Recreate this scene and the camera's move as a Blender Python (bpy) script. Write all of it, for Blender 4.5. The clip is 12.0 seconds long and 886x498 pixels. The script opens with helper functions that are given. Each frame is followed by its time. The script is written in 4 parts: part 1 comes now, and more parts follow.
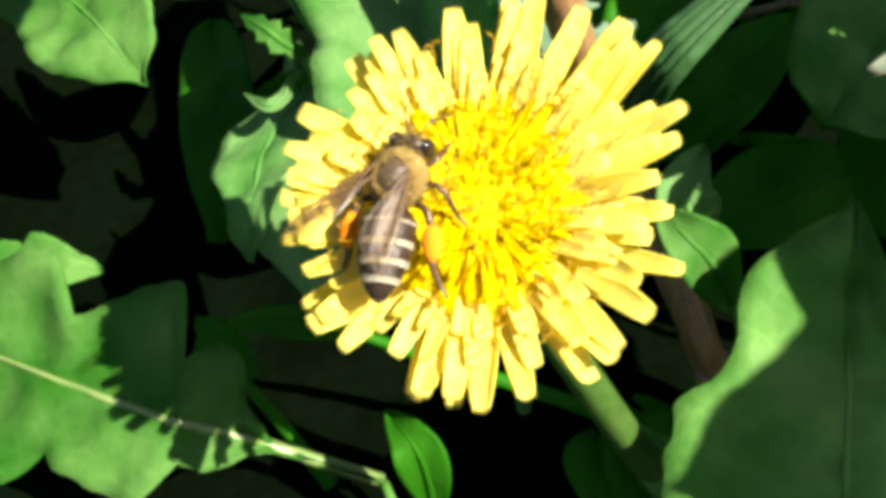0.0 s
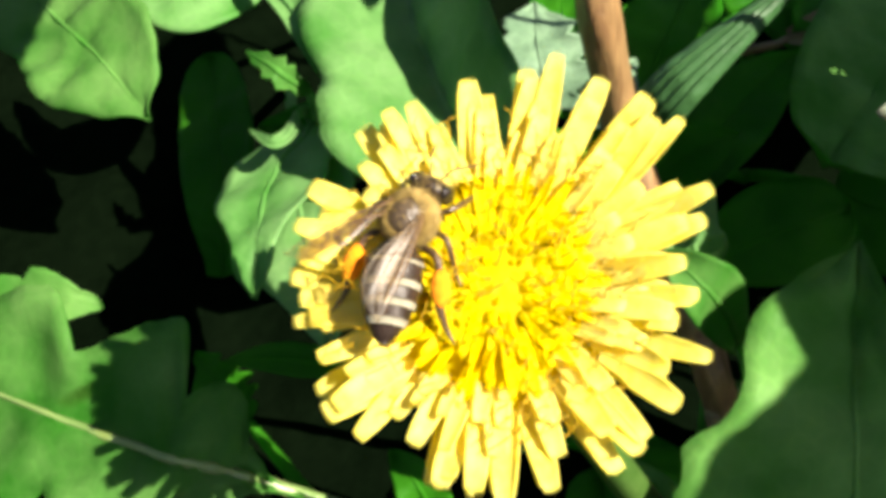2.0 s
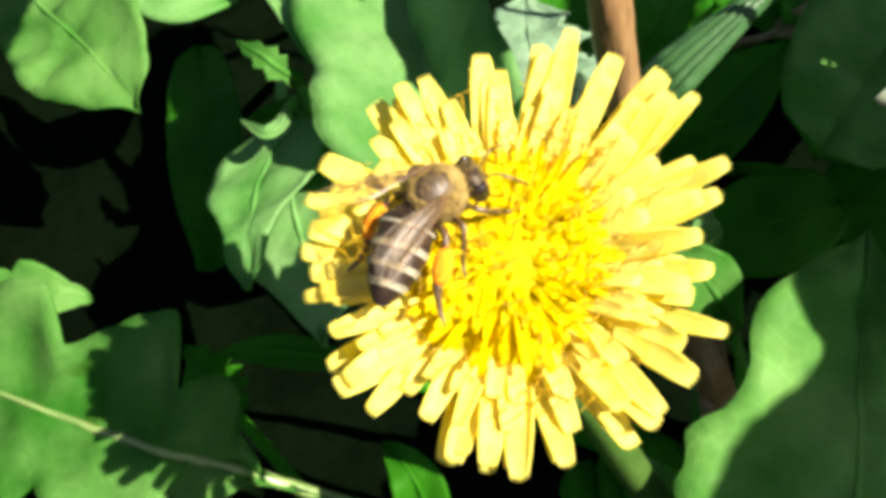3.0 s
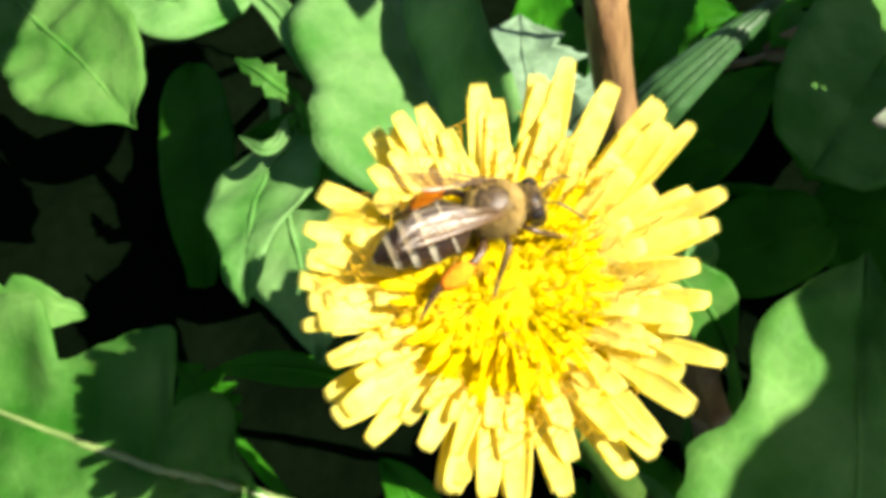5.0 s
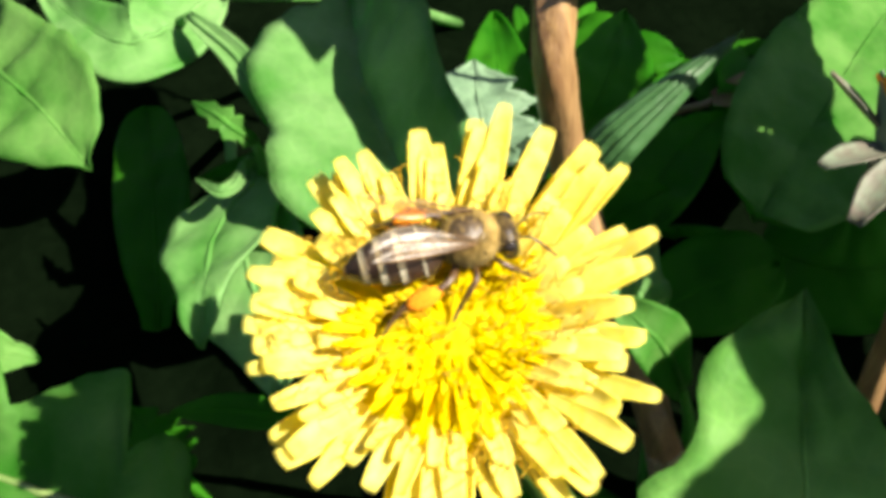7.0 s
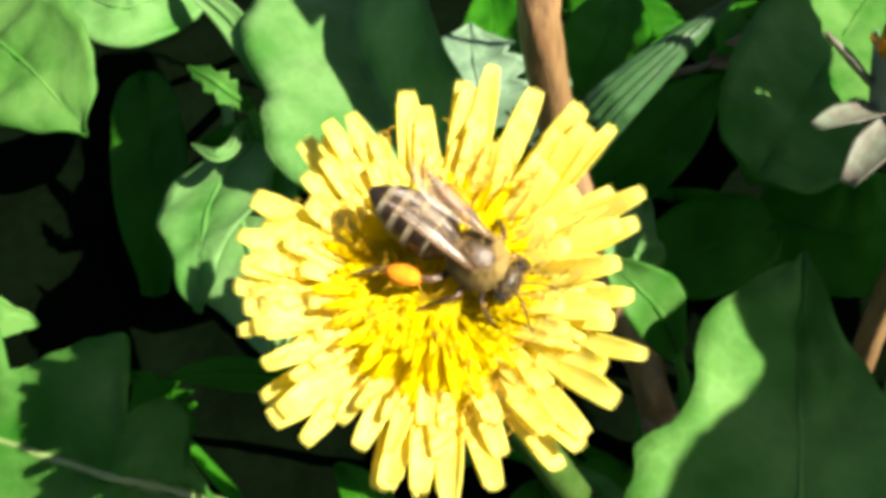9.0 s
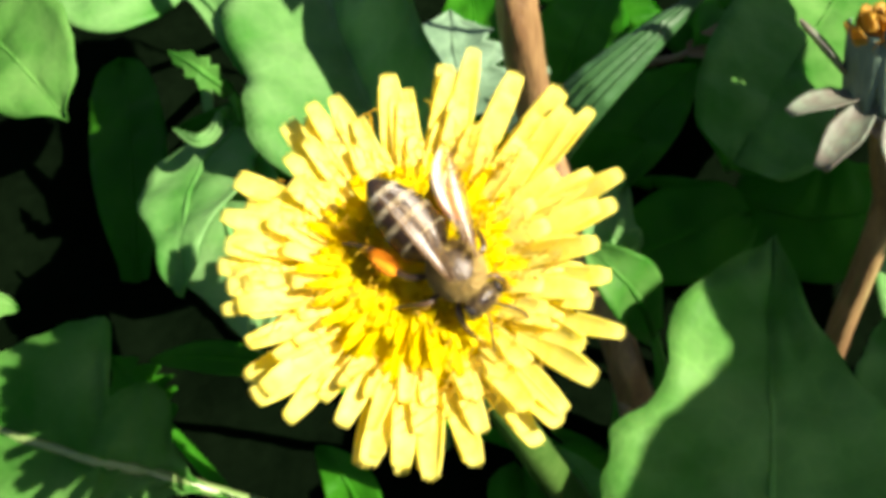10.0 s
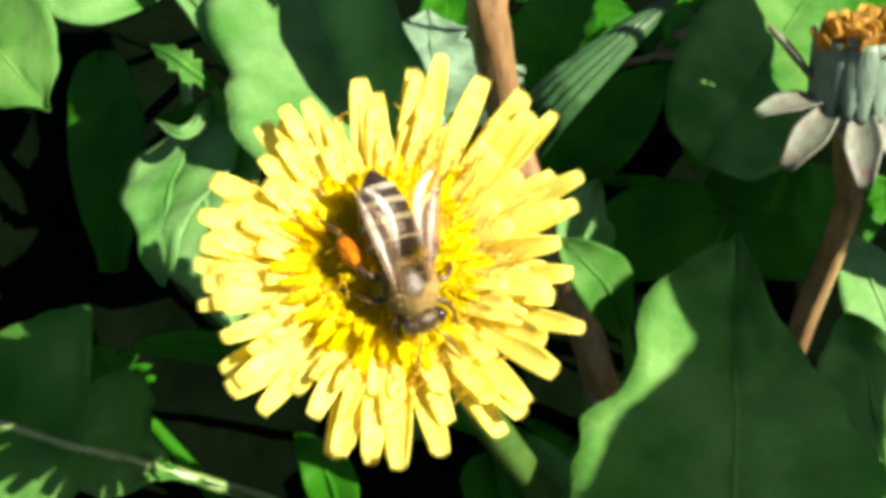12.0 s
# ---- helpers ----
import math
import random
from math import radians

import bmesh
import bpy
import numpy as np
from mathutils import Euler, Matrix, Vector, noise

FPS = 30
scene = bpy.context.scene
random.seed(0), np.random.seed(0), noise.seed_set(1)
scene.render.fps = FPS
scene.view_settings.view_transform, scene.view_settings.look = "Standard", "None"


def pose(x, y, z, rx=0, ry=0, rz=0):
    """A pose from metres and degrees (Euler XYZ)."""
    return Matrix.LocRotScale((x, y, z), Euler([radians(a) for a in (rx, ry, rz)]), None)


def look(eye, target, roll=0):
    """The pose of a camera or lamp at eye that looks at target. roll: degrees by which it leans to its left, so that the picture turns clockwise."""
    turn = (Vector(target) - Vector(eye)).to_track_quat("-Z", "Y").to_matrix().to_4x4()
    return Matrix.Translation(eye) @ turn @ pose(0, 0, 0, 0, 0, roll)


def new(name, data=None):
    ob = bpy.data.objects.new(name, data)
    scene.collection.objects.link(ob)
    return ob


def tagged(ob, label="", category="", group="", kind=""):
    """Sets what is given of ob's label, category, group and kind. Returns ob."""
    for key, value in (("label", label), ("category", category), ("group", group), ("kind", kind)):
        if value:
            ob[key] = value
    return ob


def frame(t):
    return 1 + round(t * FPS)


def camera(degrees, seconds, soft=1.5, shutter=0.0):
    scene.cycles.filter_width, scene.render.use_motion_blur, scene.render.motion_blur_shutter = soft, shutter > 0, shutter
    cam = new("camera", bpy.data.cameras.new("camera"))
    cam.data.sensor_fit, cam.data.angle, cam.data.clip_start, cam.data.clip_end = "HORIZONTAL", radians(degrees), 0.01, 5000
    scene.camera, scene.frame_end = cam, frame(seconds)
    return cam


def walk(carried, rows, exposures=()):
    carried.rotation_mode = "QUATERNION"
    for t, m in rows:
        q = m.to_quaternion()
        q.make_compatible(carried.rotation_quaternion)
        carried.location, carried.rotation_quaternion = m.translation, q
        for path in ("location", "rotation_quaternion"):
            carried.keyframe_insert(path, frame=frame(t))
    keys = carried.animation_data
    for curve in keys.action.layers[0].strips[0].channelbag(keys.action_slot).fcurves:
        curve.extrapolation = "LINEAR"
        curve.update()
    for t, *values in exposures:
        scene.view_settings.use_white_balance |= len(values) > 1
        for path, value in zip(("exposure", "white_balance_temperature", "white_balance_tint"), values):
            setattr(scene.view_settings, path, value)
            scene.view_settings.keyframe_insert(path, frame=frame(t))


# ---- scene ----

SOFT = 4.7
EXPOSURES = [(0.0, 1.72, 7100, 10), (12.0, 1.72, 7100, 10)]
# Camera: hand-held, close over the flower
cam = camera(45.0, 12.0, soft=SOFT)
PATH = [
    (0, (0.00609, -0.04960, 0.13187), (-0.00226, -0.00033, 0.06940), -7.99),
    (0.5, (0.00633, -0.04773, 0.13174), (-0.00227, 0.00271, 0.07024), -7.56),
    (1, (0.00580, -0.04827, 0.13173), (-0.00316, 0.00243, 0.07050), -7.85),
    (1.5, (0.00377, -0.04887, 0.13146), (-0.00294, 0.00221, 0.07026), -6.16),
    (2, (0.00406, -0.04867, 0.13223), (-0.00337, 0.00237, 0.07107), -6.67),
    (2.5, (0.00316, -0.04902, 0.13152), (-0.00357, 0.00203, 0.07030), -5.98),
    (3, (0.00257, -0.04908, 0.13125), (-0.00349, 0.00197, 0.06995), -5.67),
    (3.5, (0.00499, -0.04896, 0.13239), (-0.00249, 0.00217, 0.07132), -6.81),
    (5.5, (-0.00025, -0.05006, 0.13135), (-0.00395, 0.00237, 0.07103), -3.29),
    (6, (-0.00013, -0.05038, 0.13152), (-0.00330, 0.00205, 0.07117), -3.04),
    (6.5, (-0.00014, -0.05056, 0.13172), (-0.00161, 0.00310, 0.07240), -1.39),
    (7, (0.00012, -0.05059, 0.13198), (-0.00086, 0.00420, 0.07369), -1.21),
    (7.5, (0.00027, -0.05071, 0.13135), (-0.00131, 0.00223, 0.07139), -1.83),
    (9.5, (0.00104, -0.05152, 0.13227), (0.00023, 0.00137, 0.07226), -1.43),
    (10, (0.00053, -0.05241, 0.13246), (0.00105, -0.00001, 0.07201), -0.21),
    (10.5, (0.00022, -0.05310, 0.13293), (0.00187, -0.00104, 0.07220), 0.78),
    (11, (-0.00007, -0.05364, 0.13342), (0.00145, -0.00107, 0.07314), 1.21),
    (11.5, (-0.00041, -0.05403, 0.13375), (0.00128, -0.00164, 0.07331), 1.23),
    (12, (-0.00066, -0.05490, 0.13444), (0.00228, -0.00264, 0.07394), 2.45),
]
walk(cam, [(t, look(eye, target, roll)) for t, eye, target, roll in PATH], EXPOSURES)

# ---- light: low clear sun over the flower, open sky ----
SUN = Vector((0.59, -0.29, 0.75)).normalized()
world = bpy.data.worlds.new("sky")
scene.world = world
world.use_nodes = True
_nt = world.node_tree
_sky = _nt.nodes.new("ShaderNodeTexSky")
_sky.sky_type = "NISHITA"
_sky.sun_disc = False
_sky.sun_elevation = math.asin(SUN.z)
_sky.sun_rotation = math.atan2(SUN.x, SUN.y)
_nt.nodes["Background"].inputs["Strength"].default_value = 0.036
_nt.links.new(_sky.outputs["Color"], _nt.nodes["Background"].inputs["Color"])
_sun = bpy.data.lights.new("sun", "SUN")
_sun.energy = 5.0
_sun.angle = radians(0.5)
_sun.color = (1.0, 0.95, 0.86)
sun = new("sun", _sun)
sun.matrix_world = look(SUN * 2, (0, 0, 0))


# ---- materials ----
def nodes_of(name):
    m = bpy.data.materials.new(name)
    m.use_nodes = True
    nt = m.node_tree
    return m, nt, nt.nodes["Principled BSDF"], nt.nodes["Material Output"]


def add(nt, kind, **values):
    n = nt.nodes.new(kind)
    for key, value in values.items():
        n.inputs[key].default_value = value
    return n


def coords(nt, scale=(1, 1, 1)):
    tc = nt.nodes.new("ShaderNodeTexCoord")
    mp = add(nt, "ShaderNodeMapping", Scale=scale)
    nt.links.new(tc.outputs["Object"], mp.inputs["Vector"])
    return mp.outputs["Vector"]


def ramp(nt, fac, stops):
    r = nt.nodes.new("ShaderNodeValToRGB")
    while len(r.color_ramp.elements) < len(stops):
        r.color_ramp.elements.new(0.5)
    for e, (p, c) in zip(r.color_ramp.elements, stops):
        e.position, e.color = p, (*c, 1)
    nt.links.new(fac, r.inputs["Fac"])
    return r.outputs["Color"]


def plain(name, dark, light, scale, rough, bump=0.2, spec=0.5, metal=0.0, fine=6.0, stretch=1.0):
    """A surface with colour in two scales of noise and a fine relief."""
    m, nt, b, out = nodes_of(name)
    vec = coords(nt, (1, 1, stretch))
    n1 = add(nt, "ShaderNodeTexNoise", Scale=scale, Detail=4.0)
    n2 = add(nt, "ShaderNodeTexNoise", Scale=scale * fine, Detail=3.0)
    nt.links.new(vec, n1.inputs["Vector"])
    nt.links.new(vec, n2.inputs["Vector"])
    mix = nt.nodes.new("ShaderNodeMath")
    mix.operation = "MULTIPLY_ADD"
    mix.inputs[1].default_value = 0.45
    nt.links.new(n2.outputs["Fac"], mix.inputs[0])
    sc = nt.nodes.new("ShaderNodeMath")
    sc.operation = "MULTIPLY"
    sc.inputs[1].default_value = 0.55
    nt.links.new(n1.outputs["Fac"], sc.inputs[0])
    nt.links.new(sc.outputs[0], mix.inputs[2])
    nt.links.new(ramp(nt, mix.outputs[0], [(0.32, dark), (0.68, light)]), b.inputs["Base Color"])
    b.inputs["Roughness"].default_value = rough
    b.inputs["Specular IOR Level"].default_value = spec
    b.inputs["Metallic"].default_value = metal
    bp = add(nt, "ShaderNodeBump", Strength=bump, Distance=0.0004)
    nt.links.new(n2.outputs["Fac"], bp.inputs["Height"])
    nt.links.new(bp.outputs["Normal"], b.inputs["Normal"])
    return m


def thin(m, amount, tint):
    """Light shines through: mixes a translucent part into a material."""
    nt = m.node_tree
    b, out = nt.nodes["Principled BSDF"], nt.nodes["Material Output"]
    tr = add(nt, "ShaderNodeBsdfTranslucent", Color=(*tint, 1))
    mx = add(nt, "ShaderNodeMixShader", Fac=amount)
    nt.links.new(b.outputs[0], mx.inputs[1])
    nt.links.new(tr.outputs[0], mx.inputs[2])
    nt.links.new(mx.outputs[0], out.inputs["Surface"])
    return m


def leaf_material(name, dark, light, rough, through_, tint, spec=0.5, vein=0.5):
    """Leaf blade: blotches, a net of veins from cells, puckered relief; light shines through."""
    m, nt, b, out = nodes_of(name)
    vec = coords(nt)
    n1 = add(nt, "ShaderNodeTexNoise", Scale=90.0, Detail=5.0)
    vor = nt.nodes.new("ShaderNodeTexVoronoi")
    vor.feature = "DISTANCE_TO_EDGE"
    vor.inputs["Scale"].default_value = 420.0
    fine = add(nt, "ShaderNodeTexNoise", Scale=1500.0, Detail=2.0)
    for n in (n1, vor, fine):
        nt.links.new(vec, n.inputs["Vector"])
    info = nt.nodes.new("ShaderNodeObjectInfo")
    base = ramp(nt, n1.outputs["Fac"], [(0.3, dark), (0.7, light)])
    edge = ramp(nt, vor.outputs["Distance"], [(0.0, (1.25, 1.25, 1.2)), (0.12, (1.0, 1.0, 1.0))])
    mul = nt.nodes.new("ShaderNodeMixRGB")
    mul.blend_type = "MULTIPLY"
    mul.inputs["Fac"].default_value = vein
    nt.links.new(base, mul.inputs[1])
    nt.links.new(edge, mul.inputs[2])
    hs = add(nt, "ShaderNodeHueSaturation", Saturation=1.0)
    mr = add(nt, "ShaderNodeMapRange")
    mr.inputs["To Min"].default_value = 0.8
    mr.inputs["To Max"].default_value = 1.2
    nt.links.new(info.outputs["Random"], mr.inputs["Value"])
    nt.links.new(mr.outputs[0], hs.inputs["Value"])
    nt.links.new(mul.outputs[0], hs.inputs["Color"])
    nt.links.new(hs.outputs[0], b.inputs["Base Color"])
    b.inputs["Roughness"].default_value = rough
    b.inputs["Specular IOR Level"].default_value = spec
    h = nt.nodes.new("ShaderNodeMath")
    h.operation = "MULTIPLY_ADD"
    h.inputs[1].default_value = 1.5
    nt.links.new(n1.outputs["Fac"], h.inputs[0])
    nt.links.new(fine.outputs["Fac"], h.inputs[2])
    bp = add(nt, "ShaderNodeBump", Strength=0.16, Distance=0.0008)
    nt.links.new(h.outputs[0], bp.inputs["Height"])
    nt.links.new(bp.outputs["Normal"], b.inputs["Normal"])
    return thin(m, through_, tint)


# darker copy of the leaf green: shade on the low leaves is in its colour
M_LEAF_SHADED = leaf_material("leaf", (0.008, 0.092, 0.003), (0.034, 0.18, 0.01), 0.55, 0.45, (0.02, 0.4, 0.004), 0.08)
# brighter and paler copies: sunlight on the blades is put into the colour
M_LEAF_SUN = leaf_material("sunlit_leaf", (0.018, 0.13, 0.01), (0.14, 0.3, 0.08), 0.45, 0.42, (0.035, 0.5, 0.008), 0.05)
M_LEAF_SUN_PALE = leaf_material("pale_sunlit_leaf", (0.045, 0.18, 0.028), (0.2, 0.37, 0.14), 0.45, 0.38, (0.04, 0.46, 0.016), 0.1)
M_HAIRY = leaf_material("hairy_leaf", (0.088, 0.168, 0.096), (0.144, 0.24, 0.144), 0.7, 0.25, (0.12, 0.264, 0.096), vein=0.8)
M_GRASS = leaf_material("grass", (0.024, 0.08, 0.024), (0.048, 0.128, 0.044), 0.4, 0.25, (0.04, 0.224, 0.032), vein=0.2)
M_RIB = thin(plain("leaf_rib", (0.12, 0.216, 0.056), (0.224, 0.312, 0.104), 300, 0.35, spec=0.7), 0.2, (0.32, 0.4, 0.2))
M_PETAL = thin(plain("petal", (0.93, 0.84, 0.09), (0.97, 0.91, 0.3), 200, 0.5, 0.1, 0.2), 0.58, (0.96, 0.84, 0.002))
M_FLORET = thin(plain("inner_petal", (0.93, 0.78, 0.006), (0.96, 0.83, 0.016), 260, 0.55, 0.1, 0.2), 0.74, (0.96, 0.82, 0.002))
M_STYLE = thin(plain("style", (0.3, 0.17, 0.015), (0.8, 0.56, 0.02), 500, 0.6), 0.4, (0.9, 0.65, 0.02))
M_STEM = thin(plain("green_stem", (0.03, 0.08, 0.012), (0.07, 0.14, 0.03), 180, 0.4), 0.2, (0.12, 0.25, 0.03))
M_BROWN = plain("brown_stem", (0.096, 0.044, 0.02), (0.32, 0.2, 0.088), 260, 0.36, 0.5, 0.7, stretch=0.12)
M_CALYX = plain("grey_green_bract", (0.048, 0.092, 0.056), (0.152, 0.224, 0.16), 260, 0.5, 0.3, stretch=0.3)
M_BRACT = thin(plain("withered_bract", (0.128, 0.08, 0.072), (0.192, 0.256, 0.176), 150, 0.55, 0.4), 0.3, (0.28, 0.336, 0.2))
M_FADED = thin(plain("faded_petals", (0.16, 0.056, 0.012), (0.68, 0.4, 0.024), 420, 0.55, 0.5), 0.35, (0.72, 0.4, 0.016))
# near-black: deep shade in the gaps is put into the soil colour
M_SOIL_SHADED = plain("soil", (0.0008, 0.002, 0.0008), (0.0018, 0.004, 0.0016), 60, 1.0, 0.9, 0.0)
M_STRAW = plain("dry_straw", (0.128, 0.08, 0.04), (0.272, 0.192, 0.104), 140, 0.7, 0.5)
M_CUTICLE = plain("bee_cuticle", (0.009, 0.006, 0.005), (0.035, 0.02, 0.013), 700, 0.36, 0.25, 0.35)
M_THORAX = plain("bee_thorax", (0.036, 0.0224, 0.0128), (0.088, 0.06, 0.036), 900, 0.34, 0.3, 0.6)
M_BAND = plain("bee_hair_band", (0.216, 0.196, 0.144), (0.352, 0.328, 0.248), 1500, 0.8, 0.6, 0.2)
M_FUR = plain("bee_fur", (0.232, 0.152, 0.04), (0.4, 0.288, 0.104), 900, 0.85, 0.5, 0.2)
M_EYE = plain("bee_eye", (0.008, 0.006, 0.005), (0.02, 0.014, 0.01), 900, 0.12, 0.1, 0.8)
M_LEG = plain("bee_leg", (0.03, 0.016, 0.008), (0.1, 0.055, 0.025), 900, 0.3, 0.3, 0.6)
M_POLLEN = plain("orange_pollen", (0.75, 0.2, 0.008), (0.9, 0.33, 0.015), 1600, 0.75, 0.7, 0.2)
M_VEIN = plain("wing_vein", (0.09, 0.05, 0.02), (0.16, 0.09, 0.04), 900, 0.6, spec=0.2)


def wing_material():
    m, nt, b, out = nodes_of("wing_membrane")
    vec = coords(nt, (1, 0.25, 1))
    n = add(nt, "ShaderNodeTexNoise", Scale=700.0, Detail=3.0)
    nt.links.new(vec, n.inputs["Vector"])
    bp = add(nt, "ShaderNodeBump", Strength=0.5, Distance=0.0004)
    nt.links.new(n.outputs["Fac"], bp.inputs["Height"])
    b.inputs["Base Color"].default_value = (0.2, 0.14, 0.08, 1)
    b.inputs["Roughness"].default_value = 0.3
    b.inputs["Specular IOR Level"].default_value = 0.6
    nt.links.new(bp.outputs["Normal"], b.inputs["Normal"])
    tr = add(nt, "ShaderNodeBsdfTransparent", Color=(0.96, 0.92, 0.85, 1))
    gl = add(nt, "ShaderNodeBsdfGlossy", Roughness=0.44, Color=(0.95, 0.94, 0.97, 1))
    nt.links.new(bp.outputs["Normal"], gl.inputs["Normal"])
    mx = add(nt, "ShaderNodeMixShader", Fac=0.05)
    nt.links.new(tr.outputs[0], mx.inputs[1])
    nt.links.new(b.outputs[0], mx.inputs[2])
    patch = nt.nodes.new("ShaderNodeMapRange")
    for key, value in (("From Min", 0.42), ("From Max", 0.62), ("To Min", 0.012), ("To Max", 0.036)):
        patch.inputs[key].default_value = value
    nt.links.new(n.outputs["Fac"], patch.inputs["Value"])
    my = add(nt, "ShaderNodeMixShader")
    nt.links.new(patch.outputs[0], my.inputs["Fac"])
    nt.links.new(mx.outputs[0], my.inputs[1])
    nt.links.new(gl.outputs[0], my.inputs[2])
    nt.links.new(my.outputs[0], out.inputs["Surface"])
    return m


M_WING = wing_material()


# ---- mesh helpers ----
def mesh_from(name, verts, faces, material, smooth=True):
    me = bpy.data.meshes.new(name)
    me.from_pydata([tuple(v) for v in verts], [], faces)
    me.materials.append(material)
    if smooth:
        me.polygons.foreach_set("use_smooth", [True] * len(me.polygons))
    me.update()
    return me


def part(name, mesh, parent=None, label="", m=None):
    """Links one mesh object, under a thing or a part when one is given."""
    ob = new(name, mesh)
    if parent is not None:
        ob.parent = parent
    if m is not None:
        ob.matrix_basis = m
    return tagged(ob, label) if label else ob


def smooth_line(pts, n):
    """n points along a Catmull-Rom curve through pts."""
    p = [Vector(q) for q in pts]
    p = [2 * p[0] - p[1], *p, 2 * p[-1] - p[-2]]
    out = []
    for k in range(n):
        s = k / (n - 1) * (len(p) - 3)
        i = min(int(s), len(p) - 4)
        u = s - i
        a, b, c, d = p[i : i + 4]
        out.append(0.5 * (2 * b + (c - a) * u + (2 * a - 5 * b + 4 * c - d) * u * u + (3 * b - 3 * c + d - a) * u ** 3))
    return out


def tube(pts, radii, sides=10, n=None, ridges=0.0, seed=0):
    """Verts and faces of a closed tapering tube along a curve; radii are spread along it."""
    line = smooth_line(pts, n or 6 * len(pts))
    n = len(line)
    rnd = random.Random(seed)
    phase = rnd.random() * 6
    verts, faces = [], []
    ref = Vector((0.31, 0.2, 0.93))
    for k, q in enumerate(line):
        t = (line[min(k + 1, n - 1)] - line[max(k - 1, 0)]).normalized()
        x = t.cross(ref)
        if x.length < 0.05:
            x = t.cross(Vector((1, 0, 0)))
        x.normalize()
        y = t.cross(x)
        s = k / (n - 1) * (len(radii) - 1)
        i = min(int(s), len(radii) - 2)
        r = radii[i] + (radii[i + 1] - radii[i]) * (s - i)
        for j in range(sides):
            a = 2 * math.pi * j / sides
            rr = r * (1 + ridges * math.sin(5 * a + phase) + ridges * 0.7 * noise.noise(q * 300 + Vector((j, 0, seed))))
            verts.append(q + rr * (math.cos(a) * x + math.sin(a) * y))
    for k in range(n - 1):
        for j in range(sides):
            a, b = k * sides + j, k * sides + (j + 1) % sides
            faces.append((a, b, b + sides, a + sides))
    faces.append(tuple(range(sides))[::-1])
    faces.append(tuple(range((n - 1) * sides, n * sides)))
    return verts, faces


def join(shapes):
    verts, faces = [], []
    for v, f in shapes:
        o = len(verts)
        verts += v
        faces += [tuple(i + o for i in q) for q in f]
    return verts, faces


def sheet(grid, thick, normal_of, holes=()):
    """A thin closed sheet from rows of points: upper side, under side and a rim."""
    rows, cols = len(grid), len(grid[0])
    top = [q for r in grid for q in r]
    low = [q - normal_of(i, j) * thick for i, r in enumerate(grid) for j, q in enumerate(r)]
    o = rows * cols
    faces = []
    for i in range(rows - 1):
        for j in range(cols - 1):
            if (i, j) in holes:
                continue
            a, b, c, d = i * cols + j, i * cols + j + 1, (i + 1) * cols + j + 1, (i + 1) * cols + j
            faces += [(a, b, c, d), (d + o, c + o, b + o, a + o)]
    rim = [j for j in range(cols)] + [i * cols + cols - 1 for i in range(1, rows)]
    rim += [(rows - 1) * cols + j for j in range(cols - 2, -1, -1)] + [i * cols for i in range(rows - 2, 0, -1)]
    for a, b in zip(rim, rim[1:] + rim[:1]):
        faces.append((b, a, a + o, b + o))
    return top + low, faces


def blob(centre, size, rings=10, sides=16, bump=0.0, freq=1.0, seed=0):
    """Verts and faces of an egg of three half-axes, with an uneven skin."""
    c, verts, faces = Vector(centre), [], []
    for i in range(rings + 1):
        p = math.pi * i / rings
        for j in range(sides):
            a = 2 * math.pi * j / sides
            d = Vector((math.sin(p) * math.cos(a), math.cos(p), math.sin(p) * math.sin(a)))
            k = 1 + bump * noise.noise(d * freq + Vector((seed * 3.7, 0, 0)))
            verts.append(c + Vector((d.x * size[0], d.y * size[1], d.z * size[2])) * k)
    for i in range(rings):
        for j in range(sides):
            a, b = i * sides + j, i * sides + (j + 1) % sides
            faces.append((a, a + sides, b + sides, b))
    return verts, faces


# ---- leaves ----
def tooth(s, side, lobes, depth, rnd):
    """Backward-pointing teeth along a dandelion leaf: the share of the half width that is left."""
    k = s * lobes + (0.17 if side > 0 else 0.5) + 0.25 * noise.noise(Vector((s * lobes * 0.7, side * 5.0, rnd)))
    u = k % 1.0
    deep = depth * (0.75 + 0.5 * noise.noise(Vector((int(k) * 3.3, side * 2.0, rnd))))
    dip = (1 - u / 0.22) if u < 0.22 else ((u - 0.22) / 0.78) ** 1.6
    return (1 - deep * dip) * (1 + 0.05 * noise.noise(Vector((s * lobes * 9, side, rnd))))


